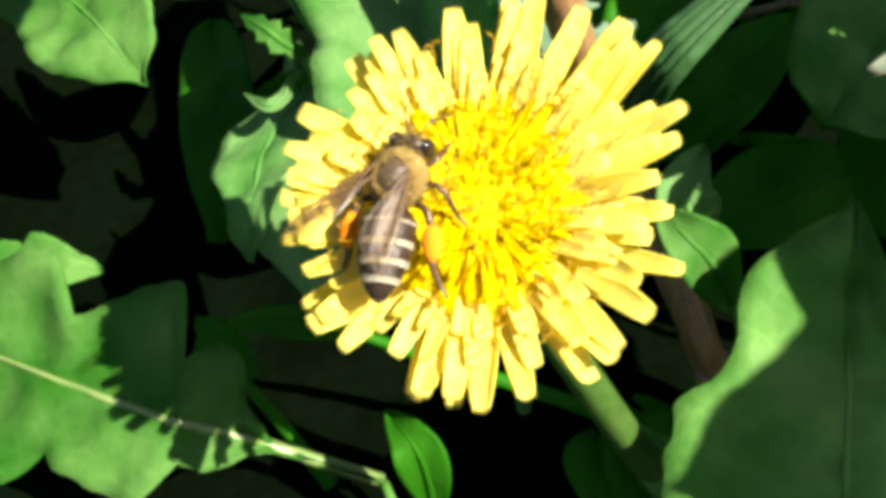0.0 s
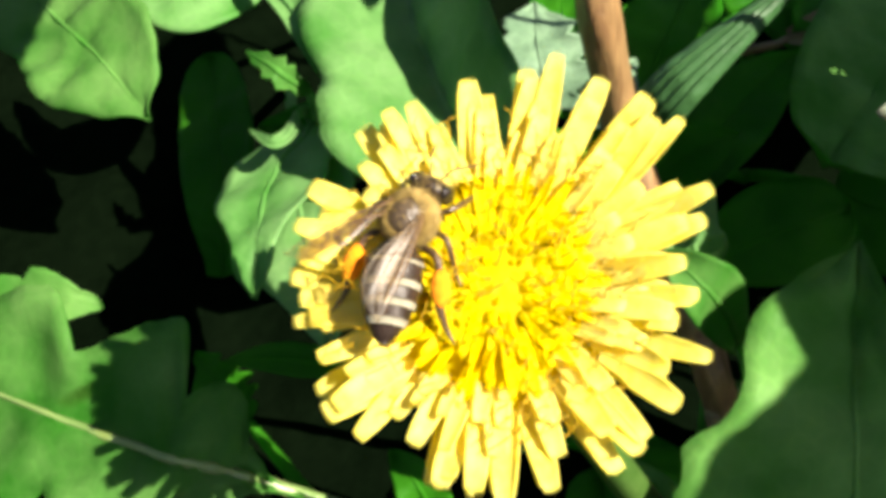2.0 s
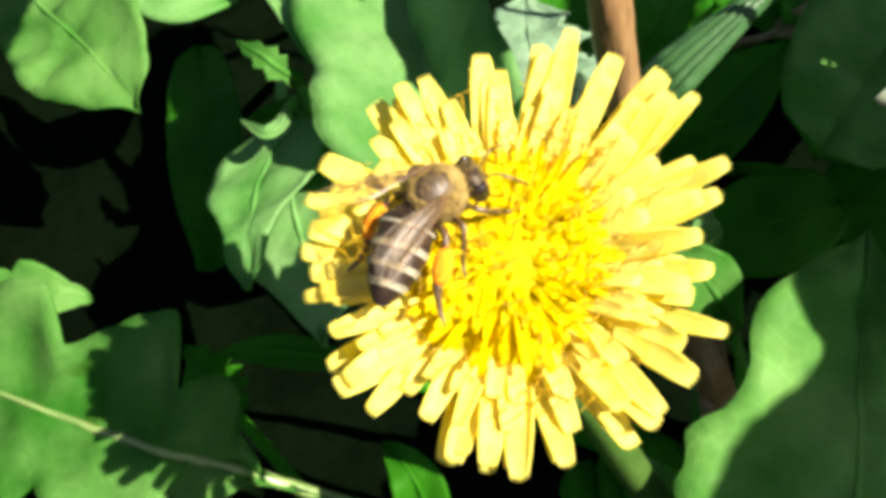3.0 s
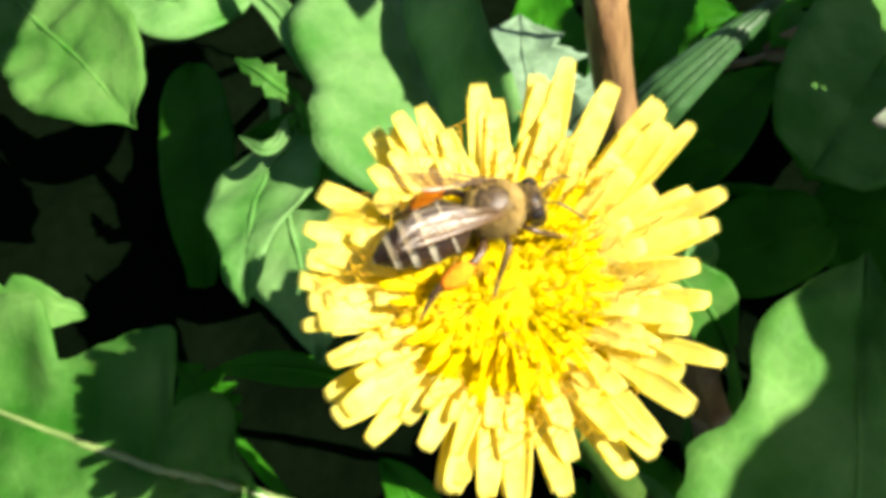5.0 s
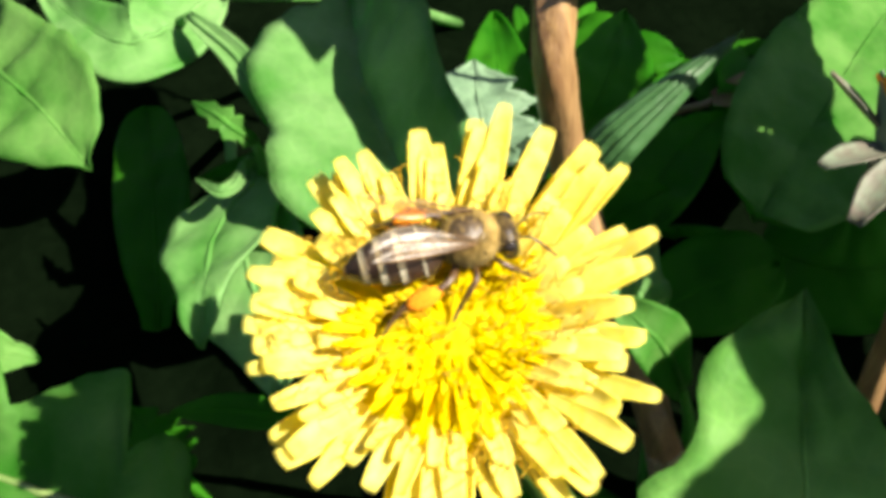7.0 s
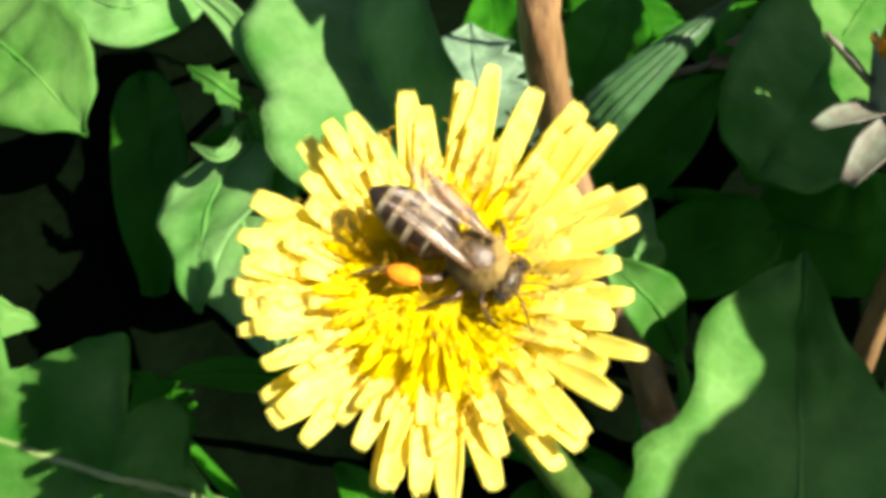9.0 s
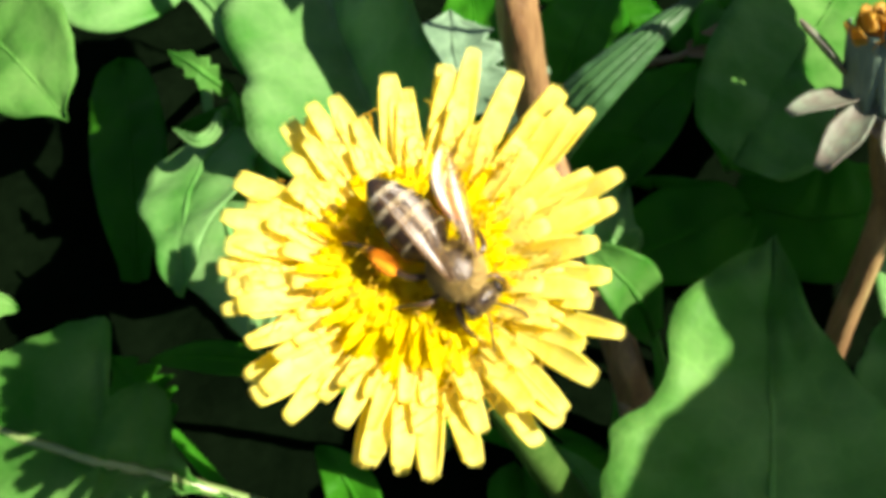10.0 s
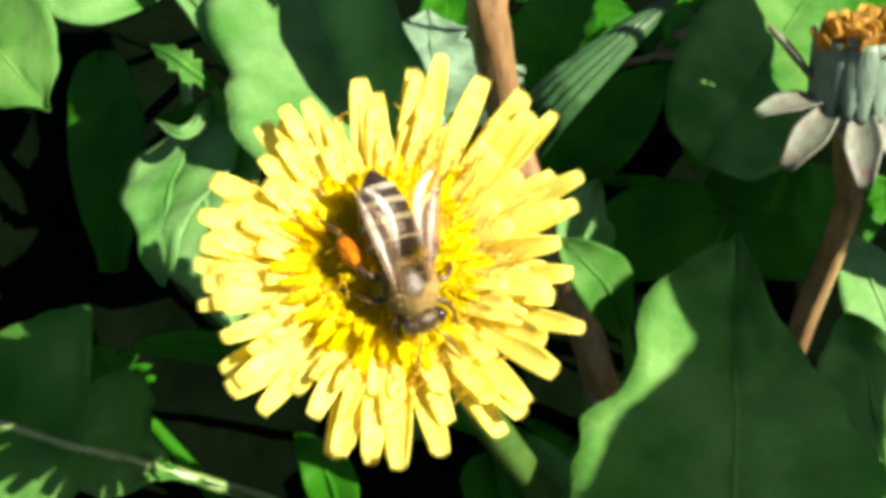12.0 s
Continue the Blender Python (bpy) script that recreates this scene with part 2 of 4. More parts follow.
def leaf_width(shape, s, side, lobes, depth, rnd):
    """Half width along the midrib (0 base to 1 tip), as a share of the greatest."""
    if shape == "grass":
        return max(0.0, (1 - s ** 5)) * (0.75 + 0.25 * math.sin(math.pi * min(1, s + 0.2)))
    if shape == "blunt":
        w = (0.32 + 0.68 * math.sin(math.pi / 2 * min(1, s * 1.5)) ** 1.5) * max(0.0, 1 - s ** 7) ** 0.5
    elif shape == "heart":
        w = max(0.0, math.sin(math.pi * min(1, 0.1 + s * 0.9))) ** 0.5 * (1.06 - 0.25 * s)
    else:
        w = max(0.0, math.sin(math.pi * min(1.0, s * 0.93 + 0.07) ** 0.9)) ** 0.75
    if shape == "tooth":
        w *= tooth(s, side, lobes, depth, rnd)
    elif shape == "wavy":
        w *= 1 + depth * noise.noise(Vector((s * lobes, side * 3.0, rnd))) + 0.3 * depth * noise.noise(Vector((s * lobes * 3.7, side * 3.0, rnd)))
    elif lobes:
        w *= 1 + (0.22 if shape == "lobed" else 0.1) * math.sin(s * lobes * 2 * math.pi + side * 0.8)
        if shape == "lobed":
            w *= 1 + 0.07 * math.sin(s * lobes * 6 * math.pi)
    return w


def outline(stations, s):
    """Half width at s (0 base to 1 tip) from shares of the greatest at even stations."""
    k = s * (len(stations) - 1)
    i = min(int(k), len(stations) - 2)
    u = k - i
    p = [stations[max(0, min(len(stations) - 1, i + d))] for d in (-1, 0, 1, 2)]
    return max(0.0, 0.5 * (2 * p[1] + (p[2] - p[0]) * u + (2 * p[0] - 5 * p[1] + 4 * p[2] - p[3]) * u * u + (3 * p[1] - 3 * p[2] + p[3] - p[0]) * u ** 3))


GROUPS = {"broad_leaf": "broad leaves round the dandelion", "dandelion_leaf": "dandelion leaves", "crinkled_leaf": "crinkled leaves"}


def leaf(name, pts, width, shape="oval", label="", mat=None, cup=0.1, wave=0.05, lobes=0, depth=0.4, rib=0.00035,
         seed=0, facing=(0, -0.5, 0.85), thick=0.00035, foot_out=None, fold=0.0, foot_at=None, holes=(), sides=None, ragged=0.0):
    """One leaf: a blade of some thickness with a raised midrib."""
    mat = mat or M_LEAF_SHADED
    rnd = random.Random(seed)
    n = 90 if shape == "tooth" else 48
    cols = [-1, -0.82, -0.62, -0.42, -0.22, -0.07, 0, 0.07, 0.22, 0.42, 0.62, 0.82, 1]
    line = smooth_line(pts, n)
    base = line[0].copy()
    hint = Vector(facing).normalized()
    grid, normals = [], []
    length = sum((b - a).length for a, b in zip(line, line[1:]))
    for k, q in enumerate(line):
        s = k / (n - 1)
        t = (line[min(k + 1, n - 1)] - line[max(k - 1, 0)]).normalized()
        nrm = (hint - t * hint.dot(t)).normalized()
        side = t.cross(nrm)
        row = []
        for u in cols:
            sg = 1 if u >= 0 else -1
            half = width / 2 * (outline(sides[sg > 0], s) if sides else leaf_width(shape, s, sg, lobes, depth, seed * 1.37))
            if sides and shape == "tooth":
                half *= tooth(s, sg, lobes, depth, seed * 1.37)
            if ragged:
                half *= 1 + ragged * noise.noise(Vector((s * length * 330, sg * 4.0, seed))) + 0.5 * ragged * noise.noise(Vector((s * length * 1100, sg * 4.0, seed)))
            ripple = noise.noise(Vector((s * length * 90 + seed * 9.1, u * 1.6, seed))) * wave * width * abs(u) ** 1.5
            pucker = noise.noise(Vector((s * length * 260, u * width * 130, seed * 2.3))) * 0.05 * width
            vein = -0.02 * width * abs(math.sin(s * length * 330 - abs(u) * 2.2)) ** 6 * (abs(u) > 0.05)
            lift = cup * width / 2 * u * u + fold * half * abs(u) + ripple + pucker + vein - (0.02 * width if abs(u) < 0.03 else 0)
            row.append(q + side * u * half + nrm * lift - base)
        grid.append(row)
        normals.append(nrm)
    verts, faces = sheet(grid, thick, lambda i, j: normals[i], holes)
    ob = tagged(new(name, mesh_from(name, verts, faces, mat)), label, "grass" if shape == "grass" else "leaf",
                GROUPS.get(name, ""))
    ob.location = base
    if shape == "grass":
        for off in (-0.55, -0.2, 0.2, 0.55):
            pp = [grid[k][6] + (grid[k][12] - grid[k][0]) * off / 2 + normals[k] * (0.0003 + cup * width / 2 * off * off) for k in range(0, n - 2, 3)]
            part("rib", mesh_from("rib", *tube(pp, [0.0003, 0.0003, 0.00012], 5, len(pp)), mat), ob)
    else:
        pp = [grid[k][6] + normals[k] * 0.0001 for k in range(0, n - 1, 3)]
        part("midrib", mesh_from("midrib", *tube(pp, [rib * 1.3, rib, rib * 0.25], 7, len(pp)), M_RIB if rib > 0.0006 else mat), ob, "pale midrib" if rib > 0.0006 else "")
    if base.z > 0.006 and shape != "grass":
        t = (line[1] - line[0]).normalized()
        q = base - t * min(0.008, base.z * 0.3)
        away = Vector((t.x, t.y, 0)).normalized() * (0.006 + base.z * 1.2 if foot_out is None else foot_out)
        foot = Vector((q.x - away.x, q.y - away.y, 0.0))
        if foot_at:
            foot = Vector((*foot_at, 0.0))
        if foot_at:
            way = foot - base
            stalk = [way * k + Vector((0, 0, -0.006 * math.sin(math.pi * k))) for k in (0, 0.25, 0.5, 0.75, 1)]
        else:
            stalk = [Vector((0, 0, 0)), q - base - Vector((0, 0, base.z * 0.1)), (q + foot) / 2 - base, foot - base - Vector((0, 0, 0.001))]
        part("petiole", mesh_from("petiole", *tube(stalk, [0.0006, 0.0009, 0.0011], 8, 16), mat), ob)
    return ob


# ---- ground ----
def ground():
    n, span = 90, 0.3
    verts, faces = [], []
    for i in range(n + 1):
        for j in range(n + 1):
            x, y = (j / n - 0.5) * span, (i / n - 0.5) * span + 0.07
            z = 0.003 * noise.noise(Vector((x * 60, y * 60, 0))) + 0.0016 * noise.noise(Vector((x * 220, y * 220, 3)))
            if i in (0, n) or j in (0, n):
                z = 0.0
            verts.append(Vector((x, y, z - 0.001)))
    for i in range(n):
        for j in range(n):
            a = i * (n + 1) + j
            faces.append((a, a + 1, a + n + 2, a + n + 1))
    rim = [j for j in range(n + 1)] + [i * (n + 1) + n for i in range(1, n + 1)]
    rim += [n * (n + 1) + j for j in range(n - 1, -1, -1)] + [i * (n + 1) for i in range(n - 1, 0, -1)]
    o = len(verts)
    for a in rim:
        d = (verts[a] - Vector((0, 0.07, 0))) * 300
        verts.append(Vector((d.x, d.y, -0.001)))
    m = len(rim)
    for k in range(m):
        a, b = rim[k], rim[(k + 1) % m]
        faces.append((b, a, o + k, o + (k + 1) % m))
    tagged(new("ground", mesh_from("ground", verts, faces, M_SOIL_SHADED)), "crumbly soil under the plants, coloured near black for shade", "ground", kind="structure")


ground()


def undergrowth():
    """Low weeds that fill the dark gaps near the soil."""
    rnd = random.Random(5)
    shapes = []
    for k in range(800):
        x, y = rnd.uniform(-0.13, 0.13), rnd.uniform(0.0, 0.2)
        if (x < 0.008 and y < 0.1) or (x > 0.02 and y < 0.1) or x < 0.01 or y > 0.125:
            continue
        a, ln = rnd.uniform(0, 6.3), rnd.uniform(0.008, 0.022)
        z = rnd.uniform(0.001, 0.009)
        t = Vector((math.cos(a), math.sin(a), rnd.uniform(-0.1, 0.7))).normalized()
        up = Vector((rnd.uniform(-0.4, 0.4), rnd.uniform(-0.6, 0.2), 1)).normalized()
        side = t.cross(up).normalized()
        nrm = side.cross(t)
        w = ln * rnd.choice((0.1, 0.3, 0.42))
        grid = []
        for i in range(7):
            s = i / 6
            hw = w * max(0.02, math.sin(math.pi * (0.06 + 0.93 * s))) ** 0.8
            q = Vector((x, y, z)) + t * ln * s - Vector((0, 0, 1)) * ln * 0.35 * s * s
            grid.append([q + side * hw * u + nrm * 0.2 * w * abs(u) for u in (-1, -0.4, 0, 0.4, 1)])
        shapes.append(sheet(grid, 0.0002, lambda i, j, nn=nrm: nn))
    tagged(new("undergrowth", mesh_from("undergrowth", *join(shapes), M_LEAF_SHADED)), "low weeds close to the soil, in deep shade", "weeds", kind="stuff")


undergrowth()

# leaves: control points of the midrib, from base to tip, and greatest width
leaf("broad_leaf", [(-0.0767, 0.0836, 0.0420), (-0.0635, 0.0684, 0.0430), (-0.0550, 0.0597, 0.0430), (-0.0466, 0.0505, 0.0400)], 0.0175, label='broad green leaf, sunlit, with a shiny wavy blade', mat=M_LEAF_SUN, cup=0.12, wave=0.1,
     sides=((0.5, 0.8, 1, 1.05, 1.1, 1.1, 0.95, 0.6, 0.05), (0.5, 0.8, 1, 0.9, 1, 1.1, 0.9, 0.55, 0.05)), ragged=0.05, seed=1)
leaf("broad_leaf", [(-0.0338, 0.0790, 0.0470), (-0.0392, 0.0698, 0.0475), (-0.0457, 0.0678, 0.0475), (-0.0598, 0.0821, 0.0460)], 0.0128, shape='oval', label='pale green leaf turned to the sky', mat=M_LEAF_SUN_PALE, cup=0.1, wave=0.06, seed=2)
leaf("broad_leaf", [(-0.0455, 0.0522, 0.0050), (-0.0471, 0.0625, 0.0080), (-0.0510, 0.0809, 0.0090), (-0.0558, 0.1002, 0.0090)], 0.0134, shape='blunt', label="dark green upright leaf in the flower's shade", cup=0.2, wave=0.05, seed=3)
leaf("broad_leaf", [(-0.0255, 0.0499, 0.0390), (-0.0284, 0.0393, 0.0410), (-0.0288, 0.0303, 0.0410), (-0.0284, 0.0228, 0.0380)], 0.0138, label="wavy green leaf with a narrow lobe, half in shade", cup=0.05, wave=0.08, mat=M_LEAF_SUN_PALE,
     sides=((0.2, 0.85, 1.05, 1.1, 1.0, 0.62, 0.38, 0.3, 0.02), (0.2, 0.5, 0.72, 0.9, 0.9, 0.62, 0.42, 0.34, 0.02)), ragged=0.04, facing=(-0.25, -0.35, 0.9), seed=4)
leaf("broad_leaf", [(-0.0285, 0.0494, 0.0360), (-0.0250, 0.0356, 0.0380), (-0.0219, 0.0260, 0.0380), (-0.0195, 0.0172, 0.0350)], 0.0150, label="green leaf half under the flower", cup=0.05, wave=0.08, mat=M_LEAF_SUN_PALE,
     sides=((0.3, 0.8, 1, 1.05, 1.0, 0.9, 0.8, 0.5, 0.02), (0.3, 0.7, 0.9, 0.9, 0.9, 0.85, 0.55, 0.3, 0.02)), ragged=0.04, facing=(-0.25, -0.35, 0.9), seed=24)
leaf("broad_leaf", [(-0.0088, 0.0602, 0.0300), (-0.0185, 0.0566, 0.0320), (-0.0258, 0.0541, 0.0330), (-0.0346, 0.0569, 0.0320)], 0.0133, shape='oval', label='green leaf under the flower, toned dark for shade', cup=0.1, wave=0.05, seed=5)
leaf("broad_leaf", [(-0.0030, 0.0360, 0.0420), (-0.0080, 0.0476, 0.0460), (-0.0121, 0.0595, 0.0480), (-0.0144, 0.0766, 0.0480)], 0.0250, shape='heart', foot_out=0.004, label='bright green leaf folded along its midrib, one half sunlit', mat=M_LEAF_SUN_PALE, cup=0.05, fold=0.85, facing=(-0.25, -0.48, 0.84), wave=0.05, lobes=2, depth=0.1, seed=6)
leaf("crinkled_leaf", [(0.0050, 0.0654, 0.0260), (0.0042, 0.0671, 0.0320), (0.0034, 0.0720, 0.0340), (0.0030, 0.0818, 0.0330)], 0.0144, shape='lobed', label='pale hairy leaf with a scalloped edge', mat=M_HAIRY, cup=0.05, wave=0.08, lobes=4, foot_out=0.003, seed=7)
leaf("crinkled_leaf", [(0.0103, 0.0663, 0.0240), (0.0130, 0.0666, 0.0280), (0.0146, 0.0690, 0.0290), (0.0178, 0.0745, 0.0280)], 0.0081, shape='lobed', label='pale hairy leaf with a scalloped edge', mat=M_HAIRY, cup=0.05, wave=0.08, lobes=3, foot_out=0.003, seed=8)
leaf("grass_blade", [(0.0152, 0.0684, 0.0100), (0.0191, 0.0608, 0.0300), (0.0270, 0.0633, 0.0390), (0.0396, 0.0709, 0.0460)], 0.0074, shape='grass', label='broad ribbed blade of green grass', mat=M_GRASS, cup=-0.35, wave=0.0, seed=9)
leaf("broad_leaf", [(0.0861, 0.1221, 0.0220), (0.0694, 0.0968, 0.0270), (0.0549, 0.0733, 0.0290), (0.0419, 0.0540, 0.0260)], 0.0271, shape='blunt', label='large dark green leaf with a sunlit corner', mat=M_LEAF_SUN, cup=0.1, wave=0.05, seed=10)
BIG_LEAF = leaf("dandelion_leaf", [(0.0322, -0.0124, 0.0330), (0.0324, -0.0042, 0.0390), (0.0340, 0.0074, 0.0430), (0.0371, 0.0245, 0.0450)], 0.0301, label='large dandelion leaf, shaded with a sunlit wavy edge', cup=0.08, mat=M_LEAF_SUN, wave=0.05,
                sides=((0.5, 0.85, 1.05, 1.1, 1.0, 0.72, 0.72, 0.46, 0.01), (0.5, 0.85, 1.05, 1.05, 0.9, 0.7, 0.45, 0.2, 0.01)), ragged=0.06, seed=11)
leaf("dandelion_leaf", [(0.0500, -0.0095, 0.0330), (0.0491, -0.0007, 0.0380), (0.0491, 0.0076, 0.0400), (0.0491, 0.0167, 0.0400)], 0.0165, shape='tooth', label='green dandelion leaf with a toothed edge', mat=M_LEAF_SUN, cup=0.15, wave=0.05, lobes=4, depth=0.2, seed=12)
leaf("dandelion_leaf", [(0.0214, -0.0015, 0.0220), (0.0177, 0.0010, 0.0280), (0.0156, 0.0041, 0.0300), (0.0132, 0.0072, 0.0310)], 0.0047, shape='tooth', label='tip of a toothed dandelion leaf in the sun', mat=M_LEAF_SUN_PALE, cup=0.1, wave=0.05, lobes=2, depth=0.3, seed=13)
leaf("dandelion_leaf", [(0.0263, 0.0226, 0.0300), (0.0227, 0.0203, 0.0400), (0.0200, 0.0205, 0.0440), (0.0170, 0.0243, 0.0440)], 0.0072, shape='oval', label='small curled green leaf beside the stems', mat=M_LEAF_SUN, cup=0.2, wave=0.08, foot_out=0.002, seed=14)
leaf("dandelion_leaf", [(0.0223, 0.0275, 0.0340), (0.0208, 0.0275, 0.0400), (0.0205, 0.0299, 0.0420), (0.0228, 0.0353, 0.0420)], 0.0070, shape='oval', label='small pointed green leaf beside the stems', mat=M_LEAF_SUN_PALE, cup=0.2, wave=0.1, foot_out=0.002, seed=27)
leaf("dandelion_leaf", [(-0.0161, 0.0114, 0.0060), (-0.0274, 0.0115, 0.0140), (-0.0342, 0.0108, 0.0200), (-0.0425, 0.0112, 0.0240), (-0.0594, 0.0174, 0.0240), (-0.0859, 0.0283, 0.0220)], 0.0309, shape='tooth', label='deeply toothed dandelion leaf with a pale midrib', mat=M_LEAF_SUN, cup=0.06, wave=0.05, lobes=5, depth=0.58, rib=0.0007, foot_at=(-0.0020, -0.0160), sides=((0.02, 0.03, 0.07, 0.3, 0.55, 0.75, 0.9, 0.75, 0.02), (0.02, 0.03, 0.07, 0.5, 0.85, 1.05, 1.0, 0.8, 0.02)), seed=15)
leaf("dandelion_leaf", [(-0.0364, 0.0254, 0.0070), (-0.0390, 0.0279, 0.0080), (-0.0413, 0.0305, 0.0090), (-0.0451, 0.0352, 0.0090)], 0.0102, shape='tooth', label='dark toothed dandelion leaf in the shade', cup=0.1, wave=0.05, lobes=5, depth=0.55, seed=16)
leaf("broad_leaf", [(-0.0180, 0.0195, 0.0290), (-0.0232, 0.0198, 0.0300), (-0.0279, 0.0202, 0.0300), (-0.0332, 0.0204, 0.0290)], 0.0041, shape='oval', label='small leaf under the flower, toned dark for shade', cup=0.15, wave=0.05, seed=17)
leaf("broad_leaf", [(-0.0083, 0.0039, 0.0150), (-0.0088, 0.0054, 0.0220), (-0.0103, 0.0073, 0.0250), (-0.0133, 0.0115, 0.0240)], 0.0060, shape='oval', label='small green leaf near the ground', cup=0.2, wave=0.05, seed=18)
leaf("crinkled_leaf", [(-0.0250, 0.0507, 0.0440), (-0.0269, 0.0490, 0.0480), (-0.0290, 0.0502, 0.0490), (-0.0327, 0.0539, 0.0480)], 0.0032, shape='lobed', label='small sunlit leaf with a cut edge', mat=M_LEAF_SUN, cup=0.1, wave=0.1, lobes=4, seed=19)
leaf("broad_leaf", [(-0.0259, 0.0465, 0.0440), (-0.0256, 0.0413, 0.0460), (-0.0270, 0.0387, 0.0470), (-0.0305, 0.0419, 0.0460)], 0.0018, shape='oval', label='small curled sunlit leaf tip', mat=M_LEAF_SUN_PALE, cup=0.3, wave=0.1, foot_out=0.001, seed=44)
leaf("broad_leaf", [(-0.0352, 0.0693, 0.0500), (-0.0278, 0.0597, 0.0510), (-0.0241, 0.0531, 0.0500), (-0.0226, 0.0498, 0.0470)], 0.0036, shape='oval', label='narrow folded green leaf', mat=M_LEAF_SUN_PALE, cup=0.3, wave=0.03, seed=20)
leaf("broad_leaf", [(0.0168, 0.0722, 0.0160), (0.0211, 0.0796, 0.0220), (0.0255, 0.0894, 0.0250), (0.0300, 0.1073, 0.0240)], 0.0160, shape='oval', label='green leaf behind the brown stem', cup=0.15, wave=0.05, seed=21)
leaf("broad_leaf", [(0.0102, 0.0792, 0.0120), (0.0090, 0.0884, 0.0160), (0.0077, 0.0992, 0.0180), (0.0075, 0.1155, 0.0180)], 0.0144, shape='oval', label='green leaf low behind the brown stem', cup=0.15, wave=0.05, seed=22)
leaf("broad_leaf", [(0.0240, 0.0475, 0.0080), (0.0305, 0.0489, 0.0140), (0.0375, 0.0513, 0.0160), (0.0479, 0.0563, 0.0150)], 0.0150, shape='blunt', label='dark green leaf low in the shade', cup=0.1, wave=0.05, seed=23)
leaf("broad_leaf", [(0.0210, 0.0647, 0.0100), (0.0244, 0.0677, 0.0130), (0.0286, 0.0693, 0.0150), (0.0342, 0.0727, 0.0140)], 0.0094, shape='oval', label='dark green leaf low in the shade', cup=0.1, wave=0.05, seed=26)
# unseen leaf, added out of view to shade the blade of the big leaf
UNSEEN_LEAF = leaf("dandelion_leaf", [(0.0997, -0.0440, 0.1257), (0.1035, -0.0308, 0.1257), (0.1069, -0.0179, 0.1257), (0.1088, -0.0009, 0.1257)], 0.0292, label='unseen tall green leaf added out of view to cast shade', cup=0.0, wave=0.03, facing=(0.59, -0.29, 0.75), foot_at=(0.15, -0.03),
     sides=((0.84, 0.82, 0.8, 0.66, 0.62, 0.9, 0.8, 0.46, 0.02), (0.75, 0.75, 0.75, 0.75, 0.75, 0.7, 0.6, 0.4, 0.02)), ragged=0.05, seed=31)
# two more unseen leaves added to cast shade; holes let sun flecks through
leaf("dandelion_leaf", [(0.0847, 0.0180, 0.0714), (0.0842, 0.0327, 0.0784), (0.0872, 0.0550, 0.0824), (0.0935, 0.0847, 0.0834)], 0.0255, shape='wavy', label='unseen tall green leaf added out of view to cast shade', cup=0.1, wave=0.08, lobes=7, depth=0.3, facing=(0.59, -0.29, 0.75), foot_at=(0.15, -0.03), holes=((27, 5), (27, 6), (30, 9), (31, 9)), seed=32)
leaf("dandelion_leaf", [(0.0767, 0.0119, 0.0797), (0.0810, 0.0245, 0.0827), (0.0896, 0.0379, 0.0837), (0.0981, 0.0628, 0.0837)], 0.0205, shape='wavy', label='unseen tall green leaf added out of view to cast shade', cup=0.1, wave=0.08, lobes=7, depth=0.3, facing=(0.59, -0.29, 0.75), foot_at=(0.15, -0.03), holes=((35, 1), (36, 1), (36, 2)), seed=33)
leaf("broad_leaf", [(0.0677, 0.0253, 0.0160), (0.0651, 0.0319, 0.0200), (0.0641, 0.0390, 0.0210), (0.0633, 0.0479, 0.0200)], 0.0107, shape='oval', label='pale sunlit leaf behind the withered flower', mat=M_LEAF_SUN_PALE, cup=0.1, wave=0.05, seed=35)
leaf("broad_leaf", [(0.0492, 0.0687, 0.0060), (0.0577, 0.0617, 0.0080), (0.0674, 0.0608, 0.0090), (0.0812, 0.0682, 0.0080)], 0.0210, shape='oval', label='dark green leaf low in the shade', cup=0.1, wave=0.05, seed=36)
# unseen leaf, added out of view to shade the low leaves on the right
leaf("dandelion_leaf", [(0.0902, 0.0277, 0.0682), (0.0990, 0.0327, 0.0692), (0.1092, 0.0376, 0.0692), (0.1240, 0.0440, 0.0692)], 0.0347, shape='wavy', label='unseen tall green leaf added out of view to cast shade', cup=0.1, wave=0.08, lobes=6, depth=0.2, facing=(0.59, -0.29, 0.75), foot_at=(0.15, -0.03), seed=37)
# four more unseen leaves, added only for the shade they cast
leaf("dandelion_leaf", [(0.0405, 0.0570, 0.0925), (0.0360, 0.0490, 0.0935), (0.0310, 0.0390, 0.0940), (0.0260, 0.0290, 0.0940)], 0.0125, label='unseen tall green leaf added out of view to cast shade', cup=0.05, wave=0.05, facing=(0.59, -0.29, 0.75), foot_at=(0.15, 0.03),
     sides=((0.4, 0.8, 1, 1, 1, 0.95, 0.85, 0.6, 0.02), (0.4, 0.8, 1, 1, 1, 0.95, 0.85, 0.6, 0.02)), ragged=0.06, seed=38)
leaf("dandelion_leaf", [(0.0360, 0.0700, 0.1280), (0.0385, 0.0560, 0.1290), (0.0420, 0.0420, 0.1290), (0.0450, 0.0285, 0.1290)], 0.0145, shape='wavy', label='unseen tall green leaf added out of view to cast shade', cup=0.05, wave=0.05, lobes=6, depth=0.2, facing=(0.59, -0.29, 0.75), foot_at=(0.15, 0.03), seed=42)
